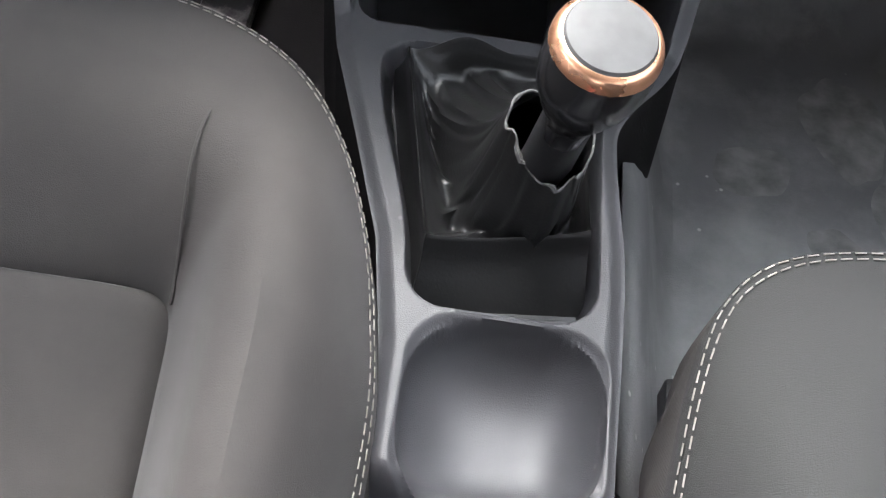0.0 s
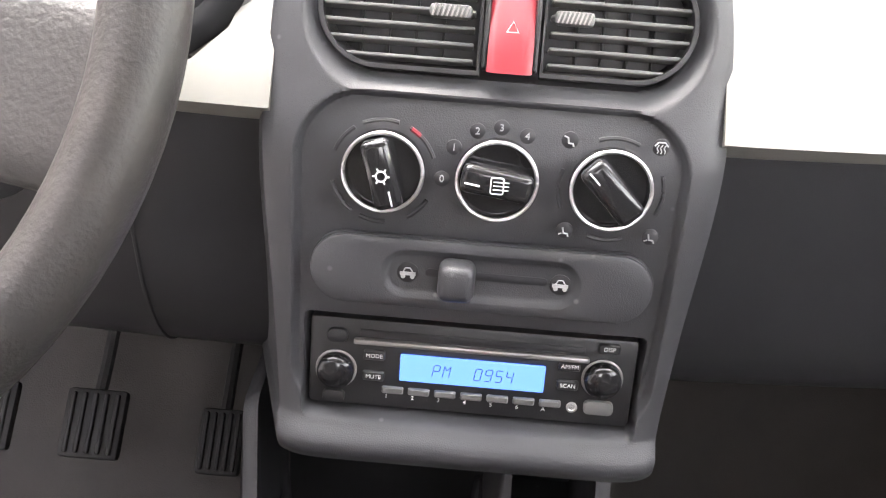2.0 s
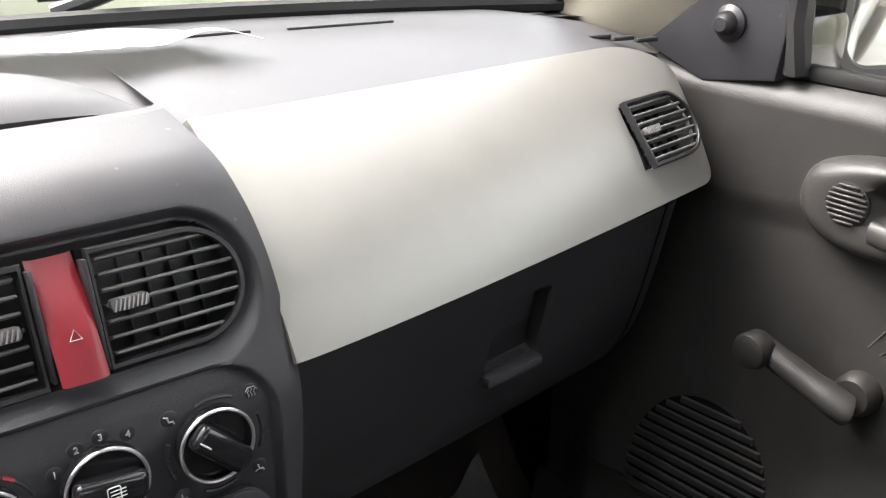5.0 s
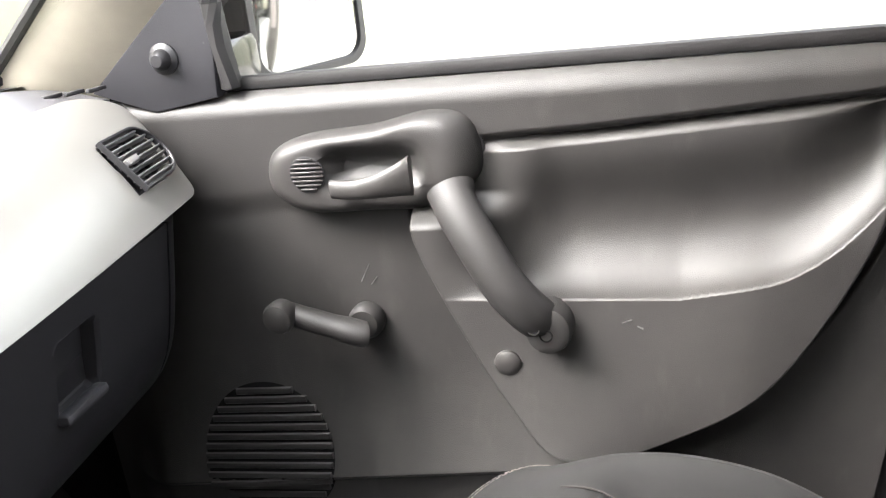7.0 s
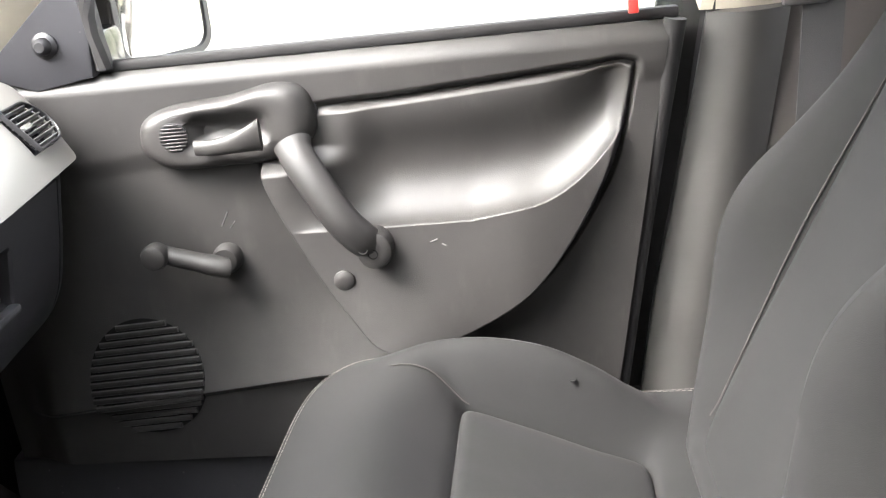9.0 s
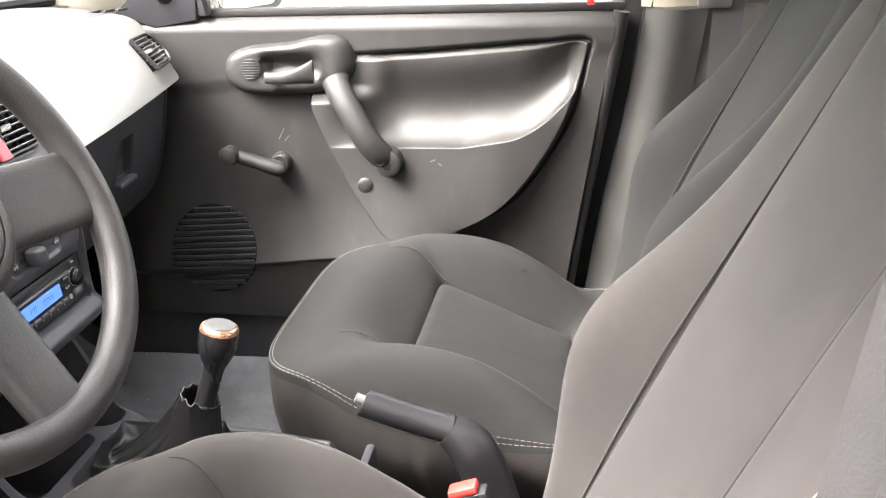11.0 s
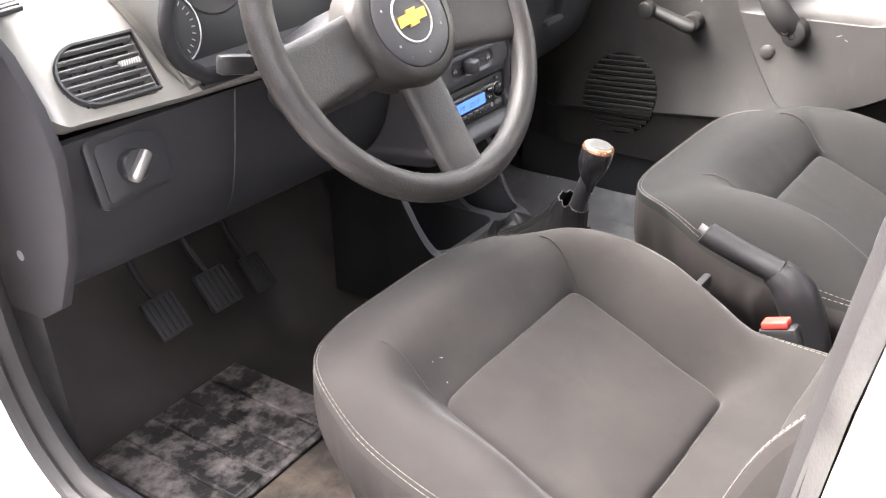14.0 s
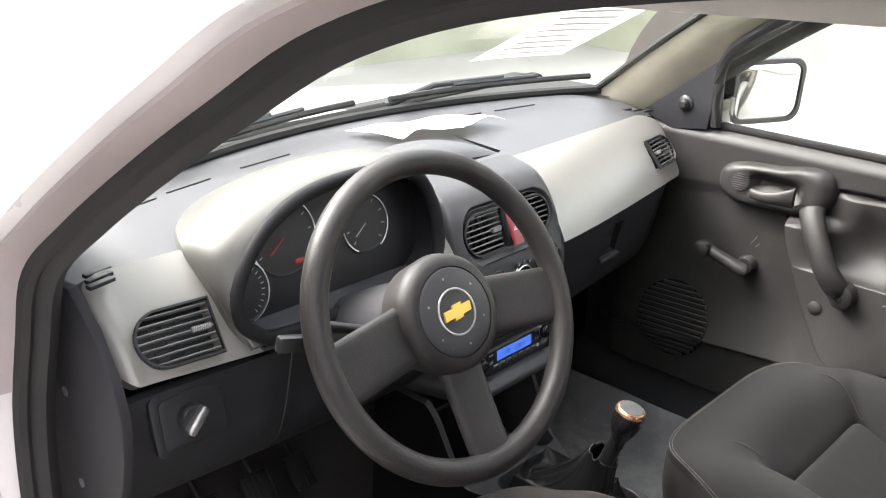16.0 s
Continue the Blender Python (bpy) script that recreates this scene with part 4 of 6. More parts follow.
part("plate_gap", slab(outline(0.0934, 0.0204, 0.0202, 10), 0.0033, 0.0004), DIALP, stack, m=facing(0.0, -0.0095, 0.5365, 4))


def dished(rows, n=10):
    """Rounded outlines (half width, half height, level), joined one inside the next and closed."""
    vs, fs = [], []
    for a, b, h in rows:
        vs += [(x, y, h) for x, y in outline(a, b, b * 0.985, n)]
    k = len(vs) // len(rows)
    for i in range(len(rows) - 1):
        for j in range(k):
            q = (j + 1) % k
            fs.append((i * k + j, i * k + q, (i + 1) * k + q, (i + 1) * k + j))
    fs.append(tuple(range((len(rows) - 1) * k, len(rows) * k)))
    fs.append(tuple(range(k - 1, -1, -1)))
    return vs, fs


sp = part("slider_plate", dished([(0.0925, 0.0195, 0.0), (0.0925, 0.0195, 0.0042), (0.0921, 0.0191, 0.0053), (0.0912, 0.0182, 0.0058), (0.0545, 0.0143, 0.0064), (0.0535, 0.0133, 0.0062), (0.0515, 0.0113, 0.0044), (0.0500, 0.0098, 0.0037), (0.0488, 0.0086, 0.0035)]), DASH, stack, "rounded air recirculation slider plate", m=facing(0.0, -0.0095, 0.5365, 4))
part("slot", slab(outline(0.033, 0.0022, 0.0021, 6), 0.0006, 0.0002), DIALP, sp, m=facing(0.003, -0.0127, 0.5375, 4))
part("slider_knob", rbox(0.0195, 0.0205, 0.020, 0.005, 3), DASH, sp, "worn grey slider knob", m=facing(-0.0130, -0.0235, 0.5390, 4))
for ix in (-0.0395, 0.0430):
    part("mark_disc", lathe([(0.0058, 0), (0.0058, 0.0005), (0.0054, 0.0007)], 20), BLACK, sp, m=facing(ix, -0.0129, 0.5368, 4))
    wheels = [moved(lathe([(0.0013, 0), (0.0013, 0.0004), (0.0007, 0.0005)], 10), facing(ix + wx, -0.0140, 0.5347, 4)) for wx in (-0.0024, 0.0026)]
    roof = tube([facing(ix, -0.0141, 0.5372, 4) @ Vector(p) for p in ((-0.0026, 0, 0), (-0.0014, 0.0024, 0), (0.0012, 0.0024, 0), (0.0028, 0, 0))], 0.0004, 5)
    part("car_mark", joined(moved(rbox_geo(0.0086, 0.0019, 0.0005), facing(ix, -0.0140, 0.5363, 4)), roof, *wheels), PRINTG, sp, "faded car symbol")

# instrument hood and dials
hood = thing("instrument_cluster", "silver hooded instrument cluster with three dark dials", "instrument cluster", (-0.30, 0.05, 0.64))
HX = -0.303


# the hood's mouth from its lower left corner over the crest to the lower right one, and where the hood meets the dash top
MOUTH = [(-0.450, 0.637), (-0.478, 0.664), (-0.480, 0.700), (-0.456, 0.737), (-0.416, 0.770), (-0.365, 0.791), (-0.300, 0.800), (-0.220, 0.797), (-0.162, 0.779), (-0.139, 0.738), (-0.134, 0.697), (-0.143, 0.662), (-0.168, 0.640)]
FOOT = [(-0.466, 0.020, 0.632), (-0.480, 0.045, 0.672), (-0.492, 0.082, 0.722), (-0.486, 0.130, 0.742), (-0.450, 0.190, 0.744), (-0.388, 0.240, 0.746), (-0.310, 0.268, 0.748), (-0.220, 0.276, 0.748), (-0.150, 0.262, 0.748), (-0.113, 0.180, 0.744), (-0.120, 0.075, 0.712), (-0.126, 0.032, 0.662), (-0.150, 0.010, 0.628)]


def mouth_point(x, z):
    return Vector((x, 0.014 + (z - 0.632) * 0.22, z))


ARCH = smooth_path([mouth_point(x, z) for x, z in MOUTH], 6)
FEET = smooth_path(FOOT, 6)
LOOP = ARCH + [mouth_point(x, 0.633) for x in (-0.22, -0.27, -0.32, -0.37, -0.41)]
MID = Vector((-0.306, 0.03, 0.712))


def hood_f(u, v):
    i = round(u * (len(ARCH) - 1))
    a, b = ARCH[i], FEET[i]
    p = a.lerp(b, v)
    k = math.sin(math.pi * v ** 0.8)
    p += Vector((0, -0.004, 0.026)) * k * sstep(0.66, 0.78, a.z)
    p.x += 0.006 * k * math.copysign(sstep(0.79, 0.70, a.z), a.x - MID.x)
    return p


def shrunk(p, k, back):
    q = MID + (p - MID) * k
    return Vector((q.x, p.y + back, q.z))


part("hood", shell(hood_f, len(ARCH), 22, (0, 0.006, -0.006)), SILVERDIM, hood, "satin silver instrument hood")
part("hood_lip", tube([shrunk(p, 0.972, 0.004) for p in LOOP], 0.0095, 12, closed=True), LINING, hood)
part("hood_lining", grid(lambda u, v: (lambda p: shrunk(p, 0.985 - 0.07 * v, 0.062 * v))(LOOP[round(u * len(LOOP)) % len(LOOP)]), len(LOOP), 6, cu=True), LINING, hood, "black lining inside the hood")
gm = facing(HX, 0.078, 0.712, 14)
dial_pts = [(shrunk(p, 0.935, 0).x - HX, (shrunk(p, 0.935, 0).z - 0.712) / 0.97) for p in reversed(LOOP)]
part("dial_plate", slab(dial_pts, 0.003, 0.001), DIALP, hood, "black dial plate", m=gm)
for dx, dz, r, a0, a1 in ((-0.068, 0.020, 0.050, -40, 220), (0.066, 0.006, 0.040, -60, 240), (-0.143, -0.030, 0.040, -75, 62)):
    gd = part("dial", lathe([(r, 0), (r, 0.002), (r - 0.002, 0.003), (r - 0.003, 0.0022)], 40), DIALP, hood, "dark dial with white marks", m=gm @ pose(dx, dz, 0.002))
    part("dial_ring", tube([gm @ Vector((dx + r * math.cos(radians(a0 + (a1 - a0) * i / 40)), dz + r * math.sin(radians(a0 + (a1 - a0) * i / 40)), 0.0055)) for i in range(41)], 0.0009, 6), CHROME, gd, "thin bright dial ring")
    for i in range(9):
        q = radians(a0 + 15 + (a1 - a0 - 30) * i / 8)
        part("tick", rbox(0.0050, 0.0013, 0.0005, 0.0002, 1), PRINTG, gd, m=gm @ pose(dx + (r - 0.008) * math.cos(q), dz + (r - 0.008) * math.sin(q), 0.0045, 0, 0, math.degrees(q)))
    part("needle", rbox(r * 0.62, 0.0015, 0.0012, 0.0004, 1), LAMPRED if dx == -0.068 else PRINTG, gd, "dial needle", m=gm @ pose(dx, dz, 0.006, 0, 0, 215) @ pose(r * 0.32, 0, 0))
part("warning_lamp", slab(outline(0.007, 0.0028, 0.002), 0.001, 0.0003), LAMPRED, hood, "lit red warning lamp", m=gm @ pose(-0.052, -0.014, 0.0075))
part("lower_trim", shell(lambda u, v: (HX - 0.150 + 0.30 * u, 0.016 + 0.06 * v, 0.630 + 0.022 * v), 12, 6, (0, 0, -0.004)), DASH, hood)

# low mound on the dash top
def mound_f(u, v):
    q = math.pi * (1 - u)
    k = 1 - 0.5 * v
    return (-0.005 + 0.105 * k * math.cos(q), 0.108 + 0.17 * v + 0.02 * math.sin(q), 0.738 + 0.030 * (math.sin(math.pi * min(1, v * 1.2 + 0.02)) ** 0.5) * math.sin(q) ** 0.8 * (1 - 0.5 * v))


part("top_mound", shell(mound_f, 40, 20, (0, 0, -0.01)), DASH, dash, "low rounded hood on the dashboard top")

# light switch
lsw = part("light_switch_plate", slab(outline(0.048, 0.038, 0.010), 0.006, 0.002), BLACK, dash, "black light switch plate", m=facing(-0.548, 0.040, 0.571, 10, 3))
part("switch_well", slab(outline(0.041, 0.031, 0.008), 0.002, 0.0005), DIALP, lsw, m=facing(-0.545, 0.0335, 0.571, 10, 3))
part("rotary_knob", lathe([(0.0175, 0), (0.0175, 0.010), (0.0155, 0.013), (0.003, 0.0135)], 30), BLACK, lsw, "black rotary light knob", m=facing(-0.549, 0.032, 0.571, 10, 3))
part("knob_grip", rbox(0.036, 0.012, 0.014, 0.004, 3), STEEL, lsw, "grey knob grip", m=facing(-0.549, 0.016, 0.573, 10, 3) @ pose(0, 0, 0, 0, 0, 42))
part("lamp_mark", joined(*[moved(rbox_geo(0.0022, 0.0007, 0.0004), facing(-0.541, 0.0325, 0.549, 10, 3) @ pose(0, 0, 0, 0, 0, 45 * i) @ pose(0.0035, 0, 0)) for i in range(8)]), WHITE, lsw)
words("0", 0.006, WHITE, facing(-0.577, 0.0325, 0.563, 10, 3), lsw, "switch_number")

# ---- steering wheel ----
WC, WT = Vector((-0.3056, -0.148, 0.6855)), 27.85
wm = pose(*WC, 0, 0, -3.66) @ facing(0, 0, 0, WT)
wheel = thing("steering_wheel", "worn dark grey three-spoke steering wheel", "steering wheel", tuple(WC))
part("rim", tube([(0.181 * math.cos(2 * math.pi * i / 96), 0.181 * math.sin(2 * math.pi * i / 96), 0) for i in range(96)], 0.0155, 16, closed=True), RIM, wheel, "worn foam rim", m=wm)
part("hub", lathe([(0.048, -0.06), (0.066, -0.045), (0.072, -0.01), (0.069, 0.004), (0.062, 0.010), (0.054, 0.011), (0.0535, 0.008)], 48), RIM, wheel, m=wm)
part("horn_pad", lathe([(0.0525, 0.004), (0.0525, 0.0105), (0.050, 0.012), (0.03, 0.0125)], 48), DASH, wheel, "round dark horn pad", m=wm)

for k in range(6):
    q = radians(30 + 60 * k + 8)
    part("pad_dot", lathe([(0.0016, 0), (0.0016, 0.0006), (0.0008, 0.001)], 10), STEEL, wheel, m=wm @ pose(0.0405 * math.cos(q), 0.0405 * math.sin(q), 0.0119))


def spoke(ang, w0, w1, r0, r1):
    c, s = math.cos(radians(ang)), math.sin(radians(ang))

    def f(u, v):
        r = r0 + (r1 - r0) * u
        w = w0 + (w1 - w0) * u
        q = 2 * math.pi * v
        a = w * math.copysign(abs(math.cos(q)) ** 0.5, math.cos(q))
        h = 0.010 * math.copysign(abs(math.sin(q)) ** 0.7, math.sin(q)) - 0.012 * (1 - u) - 0.004
        return (r * c - a * s, r * s + a * c, h)
    return grid(f, 12, 24, cv=True, cap=True)


for a, w0, w1 in ((188, 0.036, 0.036), (-8, 0.036, 0.036), (270, 0.030, 0.028)):
    part("spoke", spoke(a, w0, w1, 0.05, 0.174), RIM, wheel, m=wm)
part("badge_ring", tube([(0.027 * math.cos(2 * math.pi * i / 48), 0.027 * math.sin(2 * math.pi * i / 48), 0.0128) for i in range(48)], 0.0013, 8, closed=True), CHROME, wheel, "chrome badge ring", m=wm)
bow = [(-0.022, -0.0055), (-0.0075, -0.0055), (-0.0085, -0.009), (0.0055, -0.009), (0.0065, -0.0055), (0.020, -0.0055), (0.022, 0.0055), (0.0075, 0.0055), (0.0085, 0.009), (-0.0055, 0.009), (-0.0065, 0.0055), (-0.020, 0.0055)]
part("badge", slab(bow, 0.003, 0.0008), GOLD, wheel, "plain gold badge", smooth=False, m=wm @ pose(0, 0, 0.0122, 0, 0, 6))
shroud = thing("steering_column", "dark plastic steering column shroud with stalks", "steering column", (-0.30, -0.04, 0.62))
part("cowl", lathe([(0.060, -0.20), (0.062, -0.12), (0.058, -0.065), (0.05, -0.058)], 32, 1.0, 0.85), DASH, shroud, m=wm)
st = part("stalk", tube([wm @ Vector((-0.05, 0.0, -0.075)), (-0.41, -0.055, 0.670), (-0.446, -0.060, 0.671)], [0.006, 0.007, 0.008], 10), BLACK, shroud, "black indicator stalk")
part("stalk_end", rbox(0.040, 0.014, 0.020, 0.004), BLACK, st, "ribbed stalk end", m=pose(-0.464, -0.056, 0.668, 0, 12, -12))
part("stalk", tube([wm @ Vector((0.05, 0.0, -0.075)), wm @ Vector((0.11, 0.004, -0.07)), wm @ Vector((0.15, 0.006, -0.066))], [0.006, 0.007, 0.008], 10), BLACK, shroud)


# ---- seats ----
def edge_power(kind, c, s):
    """How square a padded block's outline is in the direction (c, s)."""
    if kind == "back":
        return 3.6 + 5 * sstep(0.0, 0.7, -s) + 2.2 * sstep(0.0, 0.7, s)
    if s < 0:
        return 4.2 + 9 * sstep(0.0, 0.6, -s)
    return 4.2 + {"driver": -1.5, "passenger": 1.8}[kind] * sstep(0.0, 0.4, s) * (1 if (c > 0) == (kind == "driver") else 0) * sstep(0, 0.3, abs(c))


def soft_block(a, b, ai, bi, off, shape_of, top, side, back, nt=128, crumple=0.0):
    """A padded block: insert in a groove, bolsters round it, rolled edge and side down. top(x, y, q, c, s) gives the height."""
    ring = [0.0, 0.25, 0.5, 0.7, 0.85, 0.93, 0.975, 1.0]
    outr = [0.0, 0.03, 0.08, 0.16, 0.26, 0.36, 0.46, 0.56, 0.66, 0.75, 0.83, 0.90, 0.955, 1.0]
    rows = []
    for th in range(nt):
        q = 2 * math.pi * th / nt
        c, s = math.cos(q), math.sin(q)
        n_out = edge_power(shape_of, c, s)
        ro = 1 / ((abs(c) / a) ** n_out + (abs(s) / b) ** n_out) ** (1 / n_out)
        ri = 1 / ((abs(c) / ai) ** 16 + (abs(s) / bi) ** 16) ** (1 / 16)
        I, O = Vector((ri * c, ri * s + off)), Vector((ro * c, ro * s))
        rows.append((I, O, c, s))
    vs, fs, N = [], [], 0
    levels = [("i", r) for r in ring] + [("o", r) for r in outr[1:]] + [("s", r) for r in (0.06, 0.12, 0.2, 0.3, 0.4, 0.5, 0.6, 0.7, 0.85, 1.0)]
    for kind, r in levels:
        for I, O, c, s in rows:
            if kind == "i":
                p = Vector((I.x * r, off + (I.y - off) * r))
                z = top(p.x, p.y, r - 1, c, s)
            elif kind == "o":
                p = I.lerp(O, r)
                z = top(p.x, p.y, r, c, s)
            else:
                z0 = top(O.x, O.y, 1.0, c, s)
                bulge = 0.014 * math.sin(math.pi * min(1, r * 1.1)) - side * r
                # slack cloth gathers in upright creases under the stitched edge
                if crumple:
                    k = noise.noise((O.x * 30, O.y * 30, 2.0)) * 0.6 + noise.noise((O.x * 75 + r, O.y * 75, 5.0)) * 0.4
                    bulge += crumple * k * sstep(0.02, 0.35, r)
                p = O * (1 + bulge / max(0.05, O.length))
                z = z0 + (back(O.x, O.y) - z0) * r
            vs.append((p.x, p.y, z))
    for i in range(len(levels) - 1):
        for j in range(nt):
            fs.append((i * nt + j, (i + 1) * nt + j, (i + 1) * nt + (j + 1) % nt, i * nt + (j + 1) % nt))
    k = (len(levels) - 1) * nt
    fs.append(tuple(k + j for j in range(nt)))
    return vs, fs


def stitches(pts, gap=0.0075, length=0.0052, r=0.00042):
    """Short thread dashes along a line of points."""
    geos, P = [], [Vector(p) for p in pts]
    acc = 0.0
    for a, b in zip(P, P[1:]):
        d = (b - a).length
        t = gap - acc
        while t < d:
            p = a + (b - a) * (t / d)
            dr = (b - a).normalized() * length / 2
            geos.append(tube([p - dr, p + dr], r, 5))
            t += gap
        acc = (acc + d) % gap
    return joined(*geos) if geos else ([], [])


CUSH = dict(a=0.238, b=0.262, ai=0.1425, bi=0.106, off=-0.012)
CUSH_EDGE = [(-0.26, 0.276), (-0.14, 0.272), (-0.05, 0.269), (0.02, 0.275), (0.07, 0.286), (0.13, 0.306), (0.175, 0.334), (0.21, 0.348), (0.26, 0.350)]
CUSH_CREST = [(-0.26, 0.262), (-0.15, 0.268), (-0.11, 0.296), (-0.06, 0.334), (0.0, 0.366), (0.08, 0.381), (0.18, 0.373), (0.26, 0.358)]
CUSH_IN = [(-0.30, 0.218), (-0.14, 0.228), (-0.11, 0.236), (0.07, 0.312), (0.10, 0.324)]


def cush_top(x, y, q, c, s):
    zi = curve_at(CUSH_IN, min(0.094, y)) + 0.0022 * noise.noise((x * 14, y * 14, 0.7)) + 0.0010 * noise.noise((x * 40, y * 22, 3.1))
    groove = 0.007 * math.exp(-(q / 0.025) ** 2)
    if q <= 0:
        return zi + 0.006 * (1 - (1 + q) ** 4) - groove
    zc = curve_at(CUSH_CREST, y)
    if s < 0:
        k = sstep(0.55, 0.92, -s)
        zc = zc * (1 - k) + (zi + 0.008) * k
    ze = curve_at(CUSH_EDGE, y)
    if q < 0.55:
        return zi + (zc - zi) * math.sin(math.pi / 2 * q / 0.55) ** 1.3 - groove
    return zc + (ze - zc) * ((q - 0.55) / 0.45) ** 2.3


def worn_cush_top(x, y, q, c, s):
    """The driver's cushion: its outboard bolster is sat flat."""
    z = cush_top(x, y, q, c, s)
    if q > 0:
        k = sstep(0.25, 0.75, -c) * sstep(-0.17, -0.06, y) * sstep(0.17, 0.06, y)
        z -= 0.034 * k * math.sin(math.pi * min(1.0, q)) ** 0.8
    return z


BACK = dict(a=0.226, b=0.36, ai=0.118, bi=0.322, off=-0.01)


# height of the worn bolster's edge along the backrest
WORN_EDGE = [(0.0, -0.030), (0.05, 0.0), (0.11, 0.026), (0.225, 0.039), (0.317, 0.026), (0.42, 0.010), (0.55, -0.010), (0.72, -0.040)]


def back_top(x, y, q, c, s, worn=False):
    y += 0.06
    z = -0.06 * (y + 0.1) ** 2
    if q <= 0:
        return z + 0.006 * (1 - (1 + q) ** 4) - 0.0022 * math.exp(-(q / 0.03) ** 2) * abs(c) ** 2
    bol = (0.014 + 0.062 * math.exp(-((y + 0.05) / 0.15) ** 2)) * abs(c) ** 1.5 + 0.012 * max(0.0, -s)
    if worn and c > 0:
        # flattened by use: it rises evenly to the stitched edge
        k = sstep(0.15, 0.6, c)
        rise = curve_at(WORN_EDGE, y + 0.30) * sstep(0.0, 1.0, q)
        full = bol * max(0.0, math.sin(math.pi * min(1, q) ** 0.85)) ** 1.5 - 0.050 * max(0, (q - 0.55) / 0.45) ** 2.2
        return z + full * (1 - k) + rise * k - 0.0022 * math.exp(-(q / 0.03) ** 2) * abs(c) ** 2
    roll = 0.050 * max(0, (q - 0.55) / 0.45) ** 2.2
    return z + bol * max(0.0, math.sin(math.pi * min(1, q) ** 0.85)) ** 1.5 - 0.0022 * math.exp(-(q / 0.03) ** 2) * abs(c) ** 2 - roll


def draped(top, pts, dims, kind, lift=0.0):
    """Points on a padded block's upper side along a line of plan points."""
    out = []
    for p in pts:
        x, y = p[0], p[1]
        c, s = x, y - dims["off"]
        d = math.hypot(c, s) or 1
        c, s = c / d, s / d
        n = edge_power(kind, c, s)
        ri = 1 / ((abs(c) / dims["ai"]) ** 16 + (abs(s) / dims["bi"]) ** 16) ** (1 / 16)
        q = (d - ri) / max(0.02, 1 / ((abs(c) / dims["a"]) ** n + (abs(s) / dims["b"]) ** n) ** (1 / n) - ri)
        out.append((x, y, top(x, y, min(1, max(0.04, q)), c, s) + lift))
    return out


def side_cloth(ob, rows, nt=128):
    """The side of a padded block, below its stitched edge, in the coarser cloth."""
    ob.data.materials.append(SIDECLOTH)
    for p in ob.data.polygons:
        if p.index >= rows * nt:
            p.material_index = 1


